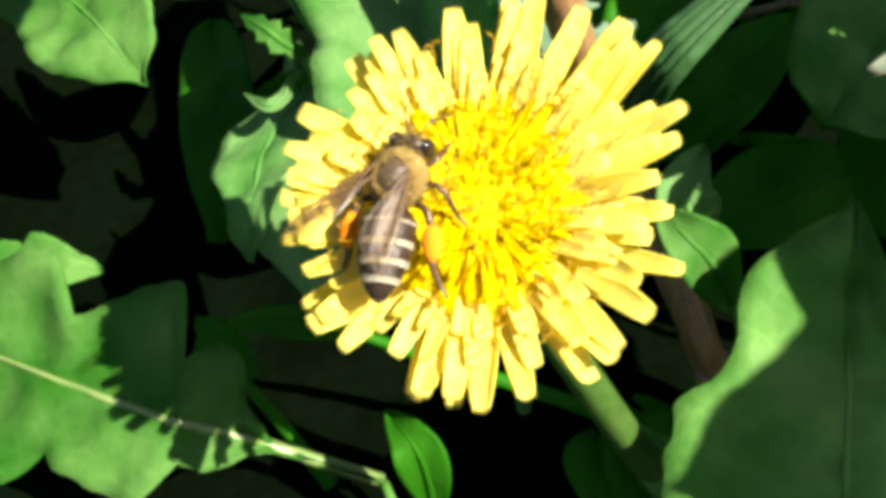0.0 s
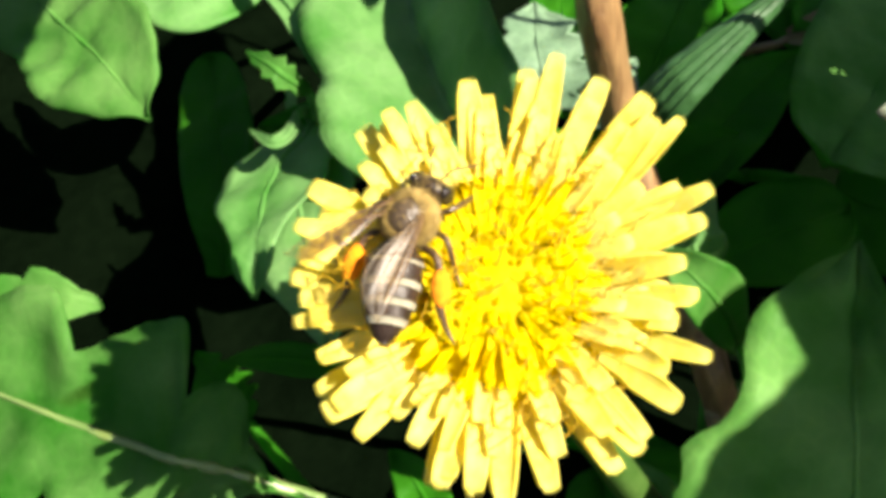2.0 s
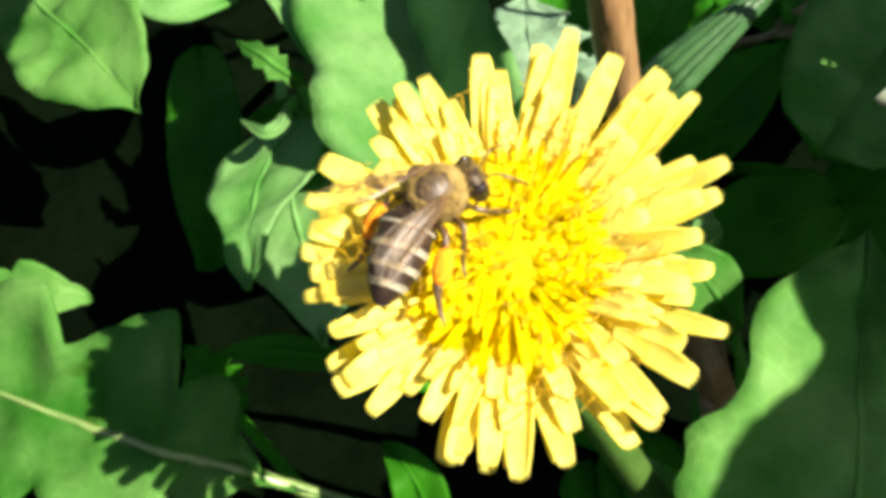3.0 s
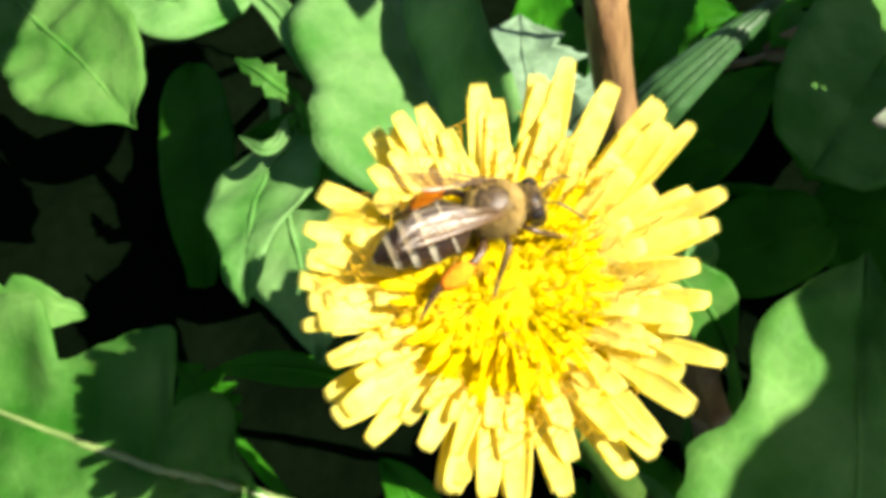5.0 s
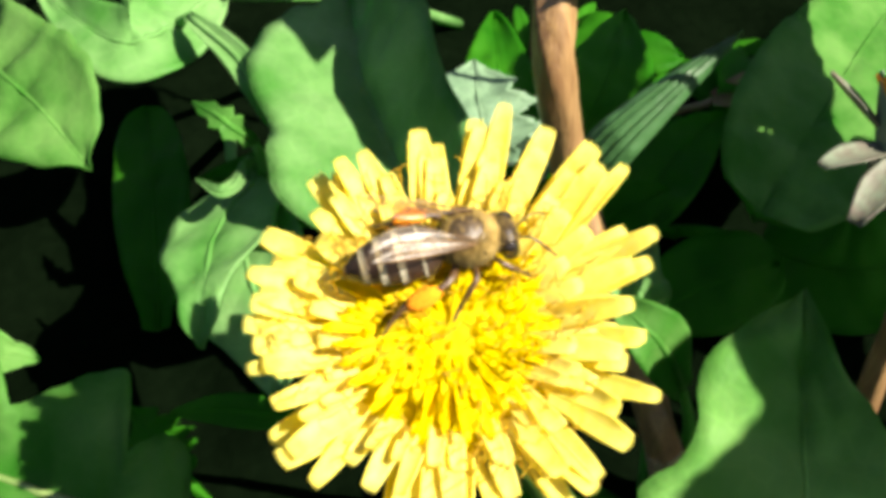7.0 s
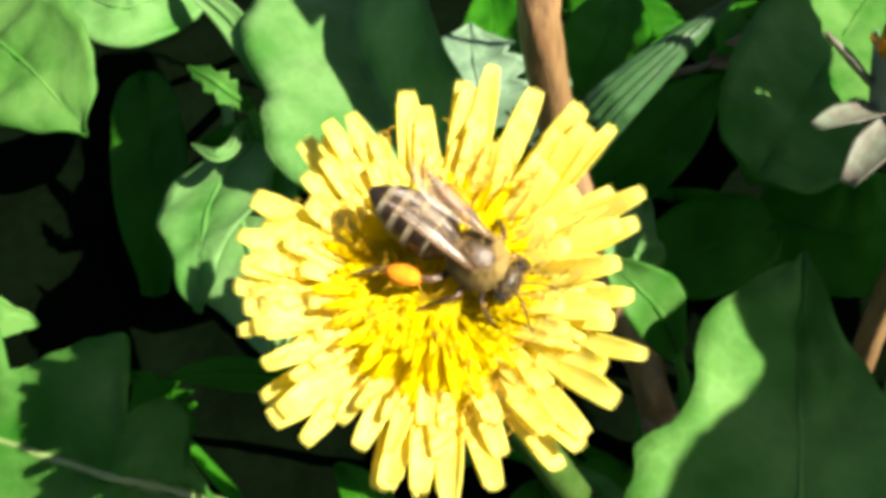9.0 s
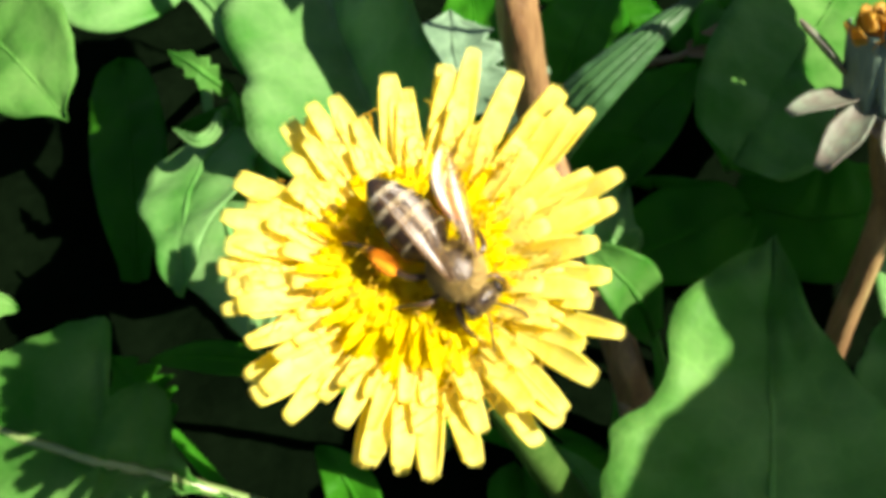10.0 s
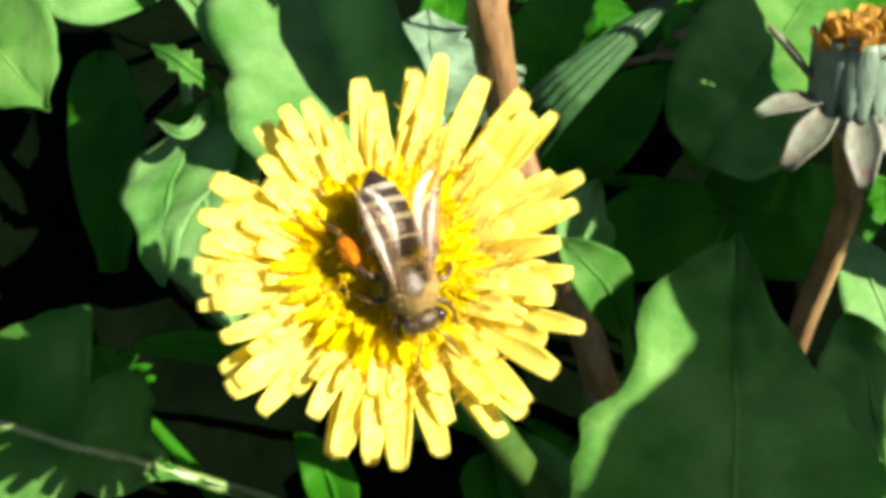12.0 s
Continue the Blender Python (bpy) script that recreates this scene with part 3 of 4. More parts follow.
leaf("dandelion_leaf", [(-0.0120, 0.0620, 0.1280), (-0.0100, 0.0480, 0.1290), (-0.0070, 0.0320, 0.1290), (-0.0060, 0.0160, 0.1290)], 0.0180, shape='wavy', label='unseen tall green leaf added out of view to cast shade', cup=0.05, wave=0.05, lobes=6, depth=0.3, facing=(0.59, -0.29, 0.75), foot_at=(0.0, 0.35), seed=43)
leaf("dandelion_leaf", [(0.0725, 0.0499, 0.0894), (0.0748, 0.0646, 0.0914), (0.0797, 0.0775, 0.0924), (0.0884, 0.1030, 0.0924)], 0.0125, shape='wavy', label='unseen tall green leaf added out of view to cast shade', cup=0.1, wave=0.08, lobes=6, depth=0.2, facing=(0.59, -0.29, 0.75), foot_at=(0.15, -0.03), seed=39)
leaf("dead_leaf", [(0.0474, 0.1040, 0.0070), (0.0542, 0.1036, 0.0100), (0.0614, 0.1058, 0.0110), (0.0722, 0.1129, 0.0090)], 0.0066, shape='oval', label='dry brown dead leaf behind the grass blade', mat=M_STRAW, cup=0.3, wave=0.1, seed=41)
leaf("dandelion_leaf", [(-0.0728, 0.0278, 0.0250), (-0.0653, 0.0294, 0.0270), (-0.0584, 0.0304, 0.0280), (-0.0519, 0.0306, 0.0260)], 0.0095, shape='tooth', label='sunlit lobed end of a green dandelion leaf', mat=M_LEAF_SUN, cup=0.1, wave=0.06, lobes=3, depth=0.4, seed=45)
leaf("broad_leaf", [(0.0265, 0.0696, 0.0050), (0.0333, 0.0807, 0.0070), (0.0407, 0.0911, 0.0070), (0.0493, 0.1011, 0.0060)], 0.0133, shape='oval', label='dark green leaf low in the shade', cup=0.1, wave=0.05, seed=46)


# ---- the dandelion in bloom ----
HEAD = Vector((0.0, 0.0, 0.07))
ROOT = Vector((0.0235, 0.0085, 0.0))
FACE = Matrix.LocRotScale(HEAD - ROOT, Matrix(((1, 0, 0), (0, 0.893, -0.45), (0, 0.45, 0.893))).to_quaternion(), None)

# outer ray florets: angle on the face and reach, in degrees and millimetres
OUTER = [
    (73.3, 16.6), (79.4, 15.4), (82.4, 14.9), (62.6, 16.5), (50.0, 16.7), (41.5, 15.8), (37.3, 16.9), (22.7, 16.1), (14.2, 14.8),
    (3.2, 13.4), (-9.1, 13.9), (-23.8, 15.5), (-32.8, 15.2), (-45.3, 15.1), (-52.5, 15.4), (-60.2, 15.4), (-76.3, 14.8), (-85.0, 15.3),
    (-98.0, 14.8), (-103.7, 14.8), (-109.1, 14.9), (-132.9, 14.6), (-137.8, 15.1), (-148.5, 14.9), (-170.2, 14.6), (-174.7, 13.9), (177.1, 14.7),
    (170.1, 14.2), (162.6, 15.0), (151.0, 15.0), (140.4, 12.9), (131.7, 15.3), (126.8, 14.2), (113.2, 14.4), (102.7, 14.5), (97.1, 14.5),
]


def floret(reach, tip, width, start=0.0025, low=-0.0045, power=1.3, nib=0.0003, droop=0.0, trough=0.12, point=0.0, twist=0.0, blunt=0.24):
    """A ray floret: a ribbed strap that rises from the receptacle and flattens out to a tip with five teeth."""
    n, cols = 11, [-1, -0.8, -0.6, -0.4, -0.2, 0, 0.2, 0.4, 0.6, 0.8, 1]
    centre = []
    for k in range(n):
        s = k / (n - 1)
        centre.append(Vector((start + (reach - start) * s, 0, low + (tip - low) * (1 - (1 - s) ** power) - droop * s ** 4)))
    grid, normals = [], []
    for k, q in enumerate(centre):
        s = k / (n - 1)
        t = (centre[min(k + 1, n - 1)] - centre[max(k - 1, 0)]).normalized()
        nrm = Vector((-t.z, 0, t.x))
        across = Vector((0, 1, 0))
        if twist:
            a = math.radians(twist) * s * s
            across, nrm = across * math.cos(a) + nrm * math.sin(a), nrm * math.cos(a) - across * math.sin(a)
        hw = width / 2 * (0.3 + 0.7 * min(1, s * 1.7) ** 1.1) * (1 - blunt * (max(0, s - 0.6) / 0.4) ** 2.4) * (1 - point * s * s)
        row = []
        for j, u in enumerate(cols):
            end = (nib if j % 2 else -nib * 0.5) - nib * 0.5 * u * u if k == n - 1 else 0
            ridge = (0.00005 if j % 2 else -0.00004) + trough * hw * (u * u - 0.4)
            row.append(q + across * hw * u + nrm * ridge + t * end)
        grid.append(row)
        normals.append(nrm)
    return sheet(grid, 0.00012, lambda i, j: normals[i])


def dandelion():
    plant = tagged(new("dandelion"), "yellow dandelion in full bloom on a green stem", "flower")
    plant.location = ROOT
    rnd = random.Random(11)
    stem_pts = [Vector((0, 0, 0)), Vector((-0.0045, -0.005, 0.018)), Vector((-0.0105, -0.0078, 0.035)), Vector((-0.0172, -0.0078, 0.051)),
                FACE @ Vector((0, 0.0, -0.0125)), FACE @ Vector((0, 0, -0.0095))]
    part("stem", mesh_from("stem", *tube(stem_pts, [0.0020, 0.0019, 0.0017, 0.0016, 0.0018], 16, 40, 0.03), M_STEM), plant, "pale green hollow stem")
    head = part("flower_head", mesh_from("receptacle", *blob((0, 0, 0), (0.0048, 0.0034, 0.0048), 10, 20, 0.05, 6), M_CALYX), plant,
                "green base of the flower head", FACE @ pose(0, 0, -0.0075, 90, 0, 0) @ Matrix.Identity(4))
    undo = (pose(0, 0, -0.0075, 90, 0, 0)).inverted()
    part("flower_disc", mesh_from("flower_disc", *blob((0, 0, 0), (0.0100, 0.0046, 0.0100), 14, 36, 0.04, 9), M_FLORET), head, "dense yellow middle of the flower", pose(0, 0.0052, 0))
    # green bracts under the head
    bract = mesh_from("bract", *floret(0.009, -0.011, 0.0026, 0.003, -0.009, 1.0, 0), M_CALYX)
    for k in range(14):
        part("bract", bract, head, "", undo @ pose(0, 0, 0, rnd.uniform(-8, 8), rnd.uniform(-6, 10), 360 / 14 * k + rnd.uniform(-6, 6)))
    # outer florets: steeper on the side towards the sun
    def tilt(angle, most=13):
        return 8 - most * max(0.0, math.cos(radians(angle - 5))) ** 1.3

    kinds = [mesh_from("petal", *floret(0.0150, z, w, power=p, droop=d, trough=q, twist=tw, blunt=bl), M_PETAL)
             for z, w, p, d, q, tw, bl in ((0.0038, 0.0021, 1.12, 0.0, 0.34, 0, 0.3), (0.0042, 0.0019, 1.2, 0.0005, 0.5, 16, 0.42), (0.0036, 0.0022, 1.05, 0.0, 0.2, -14, 0.26),
                                           (0.0040, 0.0018, 1.15, -0.0004, 0.42, 10, 0.4), (0.0034, 0.0020, 1.1, 0.0004, 0.3, -24, 0.3), (0.0044, 0.0022, 1.1, 0.0002, 0.55, 4, 0.36))]
    for k, (ang, reach) in enumerate(OUTER):
        m = pose(0, 0, 0.0, rnd.uniform(-14, 14), rnd.uniform(-4, 4) + tilt(ang), ang) @ Matrix.Diagonal((reach / 15.0, 1.0 + rnd.uniform(-0.1, 0.14), 1, 1))
        part("petal", kinds[rnd.randrange(6)], head, "", undo @ m)
    # inner rings lie over them like shingles, each ring shorter and narrower, its tips free
    for reach, tip, count, width, spread in ((0.0138, 0.0038, 24, 0.0020, 0.06), (0.0120, 0.0035, 26, 0.0019, 0.08), (0.0101, 0.0030, 30, 0.0016, 0.1),
                                             (0.0082, 0.0024, 44, 0.0011, 0.12), (0.0067, 0.0023, 52, 0.0008, 0.14)):
        forms = [mesh_from("petal", *floret(reach, tip + d, width, 0.0002 + reach * 0.16, -0.0028 if reach > 0.01 else -0.0008 if reach > 0.009 else 0.0006, p, 0.0002, c, 0.32, 0.1 if reach > 0.0095 else 0.4, tw), M_FLORET if reach < 0.0095 else M_PETAL)
                 for d, p, c, tw in ((-0.0004, 1.15, 0.0003, 10), (0.0, 1.25, 0.0, -14), (0.0004, 1.2, 0.0003, 0), (0.0002, 1.1, -0.0003, 20))]
        turn = rnd.uniform(0, 360)
        for k in range(count):
            f = 1 + rnd.uniform(-spread, spread)
            ang = turn + 360 / count * (k + rnd.uniform(-0.4, 0.4))
            if reach > 0.013:  # the long florets stand in tufts, with gaps between them
                near = min((a for a, _ in OUTER), key=lambda a: abs((a - ang + 180) % 360 - 180))
                ang = near + rnd.uniform(-6, 6)
            m = pose(0, 0, 0, rnd.uniform(-12, 12), rnd.uniform(-3, 3) + tilt(ang) * (1 if reach > 0.01 else 0.5 if reach > 0.009 else 0), ang) @ Matrix.Diagonal((f, rnd.uniform(0.85, 1.15), 1, 1))
            part("petal", forms[rnd.randrange(4)], head, "", undo @ m)
    # fine upright florets of the middle, too thin to pick apart
    shapes = []
    for k in range(260):
        r = 0.0052 * math.sqrt(rnd.random())
        v, f = floret(r + 0.0012, 0.0025 - r * r * 8 + rnd.uniform(-0.0002, 0.0003), rnd.uniform(0.0004, 0.0007), r * 0.4, 0.0006, rnd.uniform(1.2, 1.7), 0.0, rnd.uniform(-0.0001, 0.0002), 0.25, 0.3)
        turn = pose(0, 0, 0, rnd.uniform(-12, 12), 0, rnd.uniform(0, 360))
        shapes.append(([turn @ q for q in v], f))
    tagged(part("disc_floret", mesh_from("disc_floret", *join(shapes), M_FLORET), head, "fine yellow florets of the middle", undo), kind="stuff")
    # curled styles
    shapes = []
    for k in range(150):
        r, a = 0.0115 * rnd.random() ** 0.7, rnd.uniform(0, 6.283)
        d = Vector((math.cos(a), math.sin(a), 0))
        lean = Vector((rnd.uniform(-1, 1), rnd.uniform(-1, 1), 0)) * 0.0004
        p0 = d * r + Vector((0, 0, 0.0024 + 0.12 * max(0.0, r - 0.004)))
        p1 = p0 + d * 0.0005 + lean + Vector((0, 0, 0.0017))
        shapes.append(tube([p0, (p0 + p1) / 2 + lean * 0.5, p1], [0.00007, 0.00006, 0.00005], 5, 5))
        side = d.cross(Vector((0, 0, 1))).normalized()
        side = (side * rnd.uniform(0.4, 1) + d * rnd.uniform(-1, 1)).normalized()
        for sg in (-1, 1):
            q = [p1, p1 + side * sg * 0.0003 + Vector((0, 0, 0.0003)), p1 + side * sg * 0.00065 + Vector((0, 0, 0.0002)), p1 + side * sg * 0.0007 - Vector((0, 0, 0.0001))]
            shapes.append(tube(q, [0.00005, 0.00004, 0.00003], 4, 7))
    tagged(part("style", mesh_from("style", *join(shapes), M_STYLE), head, "curled yellow styles", undo), kind="stuff")
    return plant


DANDELION = dandelion()


# ---- other stalks ----
def brown_stalk():
    thing = tagged(new("flower_stalk"), "brown leaning stalk of another dandelion", "stalk")
    thing.location = (0.031, 0.024, 0.0)
    pts = [Vector(p) - thing.location for p in ((0.031, 0.024, -0.001), (0.0263, 0.0243, 0.016), (0.0239, 0.0264, 0.024), (0.0165, 0.0356, 0.042),
                                                 (0.0135, 0.0388, 0.052), (0.0113, 0.0372, 0.066), (0.0116, 0.0440, 0.077), (0.0135, 0.0560, 0.081))]
    part("stem", mesh_from("stem", *tube(pts, [0.0023, 0.0022, 0.0021, 0.0022, 0.0024], 18, 60, 0.07, 2), M_BROWN), thing)
    collar = smooth_line(pts, 60)
    part("sheath", mesh_from("sheath", *tube(collar[:9], [0.0031, 0.0029, 0.0025], 14, 12, 0.1, 5), M_STRAW), thing, "dry sheath at the foot of the stalk")
    return thing


STALK = brown_stalk()


def withered_dandelion():
    thing = tagged(new("withered_dandelion"), "withered dandelion head with drooping grey-green bracts", "flower")
    thing.location = (0.056, 0.033, 0.0)
    rnd = random.Random(4)
    top = Vector((0.0437, 0.0247, 0.0675)) - thing.location
    pts = [Vector(p) - thing.location for p in ((0.056, 0.033, -0.001), (0.0519, 0.0289, 0.024), (0.0512, 0.0281, 0.032), (0.0490, 0.0259, 0.048),
                                                 (0.0462, 0.0243, 0.056), (0.0445, 0.0243, 0.0615))]
    part("stem", mesh_from("stem", *tube(pts, [0.0017, 0.0016, 0.0015, 0.0016], 14, 40, 0.06, 7), M_BROWN), thing, "brown curved stem")
    tilt = Matrix.Translation(top) @ pose(0, 0, 0, -26, -4, 0)
    cup = part("calyx", mesh_from("calyx", *blob((0, 0, 0), (0.0044, 0.0040, 0.0044), 10, 18, 0.04, 5), M_CALYX), thing, "grey-green closed calyx", tilt @ pose(0, 0, 0, 90, 0, 0))
    undo = pose(0, 0, 0, 90, 0, 0).inverted()
    for k in range(18):
        upright = mesh_from("bract", *floret(rnd.uniform(0.0040, 0.0044), rnd.uniform(0.0042, 0.0054), 0.0025, 0.0045, -0.0030, 1.0, 0, 0, 0.35, 0.3), M_CALYX)
        part("bract", upright, cup, "", undo @ pose(0, 0, 0, 0, rnd.uniform(-3, 3), k * 20 + rnd.uniform(-5, 5)))
    for k, (turn, out, drop) in enumerate(((200, 0.0112, -0.0012), (168, 0.0088, 0.0062), (226, 0.0092, -0.0066), (252, 0.0080, -0.0074), (276, 0.0070, -0.0062),
                                           (300, 0.0066, -0.0080), (332, 0.0078, -0.0072), (5, 0.009, -0.005), (60, 0.0075, -0.007), (115, 0.0075, -0.006))):
        hang = mesh_from("bract", *floret(out, drop, 0.0046, 0.003, -0.0014, 0.9, 0, 0.0008, 0.35, 0.6), M_BRACT)
        part("bract", hang, cup, "drooping withered bract", undo @ pose(0, 0, 0, rnd.uniform(-20, 20), 0, turn))
    shapes = []
    for k in range(90):
        a, r = rnd.uniform(0, 6.283), 0.0041 * math.sqrt(rnd.random())
        p = Vector((math.cos(a) * r, math.sin(a) * r, 0.0042))
        v, f = floret(r * 1.08 + 0.0003, rnd.uniform(0.0044, 0.0062), rnd.uniform(0.0014, 0.0024), r * 0.8, 0.002, rnd.uniform(0.7, 1.4), 0.0002, rnd.uniform(-0.0006, 0.0012), rnd.uniform(-0.6, 0.6), 0.2)
        turn = pose(0, 0, 0, rnd.uniform(-14, 14), rnd.uniform(-6, 6), math.degrees(a))
        shapes.append(([turn @ w for w in v], f))
    part("faded_petals", mesh_from("faded_petals", *join(shapes), M_FADED), cup, "shrivelled orange-brown petals", undo)


withered_dandelion()


# ---- the honey bee: forward is +y, up is +z; millimetres in the numbers below ----
MM = 0.00106


def scaled(shape, k=MM):
    return [Vector(v) * k for v in shape[0]], shape[1]


def lathe(profile, sides=24, flat=0.86, sag=0.0):
    """A body of rings along -y: rows of (y, radius)."""
    verts, faces = [], []
    for y, r in profile:
        for j in range(sides):
            a = 2 * math.pi * j / sides
            verts.append(Vector((r * math.cos(a), y, r * flat * math.sin(a) + sag * y * y)))
    for i in range(len(profile) - 1):
        for j in range(sides):
            a, b = i * sides + j, i * sides + (j + 1) % sides
            faces.append((a, b, b + sides, a + sides))
    faces += [tuple(range(sides)), tuple(range((len(profile) - 1) * sides, len(profile) * sides))[::-1]]
    return verts, faces


def fur(centre, size, count, length, rnd, keep=lambda d: True):
    """Many fine bent hairs on an egg."""
    shapes = []
    while len(shapes) < count:
        d = Vector((rnd.gauss(0, 1), rnd.gauss(0, 1), rnd.gauss(0, 1))).normalized()
        if not keep(d):
            continue
        p = Vector(centre) + Vector((d.x * size[0], d.y * size[1], d.z * size[2])) * 0.97
        w = (d + Vector((rnd.gauss(0, 0.35), rnd.gauss(-0.15, 0.35), rnd.gauss(0, 0.35)))).normalized()
        q = p + w * length * rnd.uniform(0.6, 1.2)
        s = w.cross(Vector((rnd.random(), rnd.random(), rnd.random()))).normalized() * 0.035
        s2 = w.cross(s).normalized() * 0.035
        shapes.append(([p + s, p - s * 0.5 + s2, p - s * 0.5 - s2, q], [(0, 1, 3), (1, 2, 3), (2, 0, 3)]))
    return join(shapes)


def abdomen_radius(y):
    """Radius of the abdomen at y from its front (0) to its tip (-7)."""
    s = -y / 7.0
    return 1.95 * (min(1.0, 0.42 + s * 3.2) if s < 0.18 else 1.0) * max(0.02, 1 - max(0.0, (s - 0.36) / 0.66) ** 2.1) ** 0.72


BEE_LIMBS = {}


def bee():
    thing = tagged(new("honey_bee"), "brown striped honey bee with orange pollen baskets, on the dandelion", "bee")
    rnd = random.Random(21)
    # thorax with its fur
    thorax = part("thorax", mesh_from("thorax", *scaled(blob((0, 2.0, 0.25), (1.62, 1.8, 1.6), 12, 20, 0.05, 3)), M_THORAX), thing, "dark thorax under tan fur")
    part("fur", mesh_from("fur", *scaled(fur((0, 2.0, 0.25), (1.66, 1.85, 1.65), 5200, 0.58, rnd, lambda d: not (d.z > 0.3 and d.x * d.x + (d.y + 0.1) ** 2 < 0.42 and rnd.random() < 0.96))), M_FUR), thorax, "tan fur")
    # head
    head = part("head", mesh_from("head", *scaled(blob((0, 4.55, -0.35), (1.55, 0.85, 1.25), 12, 18, 0.04, 3)), M_CUTICLE), thing, "dark head")
    for sg in (-1, 1):
        part("eye", mesh_from("eye", *scaled(blob((sg * 1.22, 4.62, -0.2), (0.48, 0.66, 1.0), 10, 14)), M_EYE), head, "glossy black eye")
        pts = [(sg * 0.35, 5.25, 0.0), (sg * 0.75, 6.0, 0.35), (sg * 1.1, 6.5, 0.2), (sg * 1.5, 7.2, -0.5), (sg * 1.7, 7.7, -1.1)]
        part("antenna", mesh_from("antenna", *scaled(tube(pts, [0.07, 0.06, 0.09, 0.09, 0.07], 7, 16)), M_LEG), head)
    part("fur", mesh_from("fur", *scaled(fur((0, 4.5, -0.3), (1.45, 0.85, 1.2), 260, 0.4, rnd, lambda d: abs(d.x) < 0.7)), M_FUR), head, "short tan hair")
    # abdomen in dark rings and pale hair bands
    belly = part("abdomen", mesh_from("abdomen", *scaled(lathe([(y, abdomen_radius(y) * 0.97) for y in [-7.0 * k / 24 for k in range(25)]])), M_CUTICLE), thing, "dark brown abdomen",
                 Matrix.Translation((0, 0.35 * MM, 0.05 * MM)))
    edges = [(-0.1, -1.5), (-1.72, -2.85), (-3.32, -4.15), (-4.62, -5.35), (-5.8, -7.0)]
    for k, (a, b) in enumerate(edges):
        ys = [a + (b - a) * i / 5 for i in range(6)]
        prof = [(y, abdomen_radius(y) * (0.99 + 0.025 * (i / 5))) for i, y in enumerate(ys)]
        part("tergite", mesh_from("tergite", *scaled(lathe(prof)), M_CUTICLE), belly, "glossy dark ring")
        if k < 4:
            c, d = b, edges[k + 1][0]
            ys = [c + (d - c) * i / 3 for i in range(4)]
            part("hair_band", mesh_from("hair_band", *scaled(lathe([(y, abdomen_radius(y) * 1.015) for y in ys])), M_BAND), belly, "pale cream hair band")
    # wings: fore and hind, right and left
    for sg, tag in ((1, "right"), (-1, "left")):
        for kind, ln, wd, hinge in (("forewing", 7.9, 2.8, (1.25, 2.4, 1.35)), ("hindwing", 5.6, 1.9, (1.2, 1.5, 1.2))):
            grid, n = [], 14
            for i in range(n):
                s = i / (n - 1)
                lead = 0.25 * math.sin(math.pi * s)
                back = -wd * max(0.05, math.sin(math.pi * min(1.0, 0.04 + 0.95 * s ** 1.25))) ** 0.7 * (0.35 + 0.65 * s)
                row = []
                for j in range(7):
                    u = j / 6
                    x = (lead + (back - lead) * u) * sg
                    row.append(Vector((x, -ln * s, 0.1 * math.sin(u * 9 + s * 3) + 0.5 * u + 0.75 * s - 0.7 * s * s)) * MM)
                grid.append(row)
            wing = part(kind, mesh_from(kind, *sheet(grid, 0.02 * MM, lambda i, j: Vector((0, 0, 1))), M_WING), thing, "clear veined wing")
            wing.location = Vector((hinge[0] * sg, hinge[1], hinge[2])) * MM
            BEE_LIMBS[kind, sg] = wing
            lines = []
            for j, stop in ((0, n), (1, n - 2), (3, n - 4), (5, n - 6)):
                lines.append(tube([grid[i][j] + Vector((0, 0, 0.02 * MM)) for i in range(0, stop, 2)], [0.055 * MM, 0.04 * MM, 0.025 * MM], 5))
            for i in (5, 8, 10):
                lines.append(tube([grid[i][0], grid[i][2], grid[i + 1][4]], [0.04 * MM, 0.03 * MM], 4))
            part("venation", mesh_from("venation", *join(lines), M_VEIN), wing, "brown wing veins")
    # legs: from the hip out, down and to the foot
    for sg in (1, -1):
        for kind, pts in (("foreleg", [(1.0, 3.4, -0.9), (1.9, 4.0, -0.8), (2.2, 4.9, -1.6), (2.1, 5.6, -2.6), (2.3, 6.1, -2.9)]),
                          ("midleg", [(1.2, 2.1, -1.0), (2.6, 2.3, -0.5), (3.4, 1.7, -1.2), (3.9, 1.1, -2.4), (4.7, 0.6, -2.9)]),
                          ("hindleg", [(1.1, 0.9, -1.0), (2.3, 0.4, -0.5), (2.9, -0.6, -0.6), (3.2, -2.7, -1.3), (3.7, -4.0, -2.2), (4.4, -4.9, -2.8)])):
            hip = Vector(pts[0])
            hip.x *= sg
            rel = [Vector((p[0] * sg, p[1], p[2])) - hip for p in pts]
            radii = [0.17, 0.22, 0.2, 0.16, 0.08] if kind != "hindleg" else [0.22, 0.28, 0.24, 0.34, 0.2, 0.09]
            leg = part(kind, mesh_from(kind, *scaled(tube(rel, radii, 9, 26)), M_LEG), thing, "", Matrix.Translation(hip * MM))
            BEE_LIMBS[kind, sg] = leg
            if kind == "hindleg":
                a, b = rel[2], rel[3]
                turn = (b - a).to_track_quat("-Y", "Z").to_matrix().to_4x4()
                v, f = blob((0, 0, 0), (0.72, 1.35, 0.62), 10, 14, 0.12, 2.2, 3 + sg)
                put = Matrix.Translation((a * 0.45 + b * 0.55 + Vector((0.12 * sg, 0, 0.05))) * MM) @ turn
                part("pollen_basket", mesh_from("pollen_basket", *scaled((v, f)), M_POLLEN), leg, "bright orange pollen load", put)
    return thing


BEE_THING = bee()

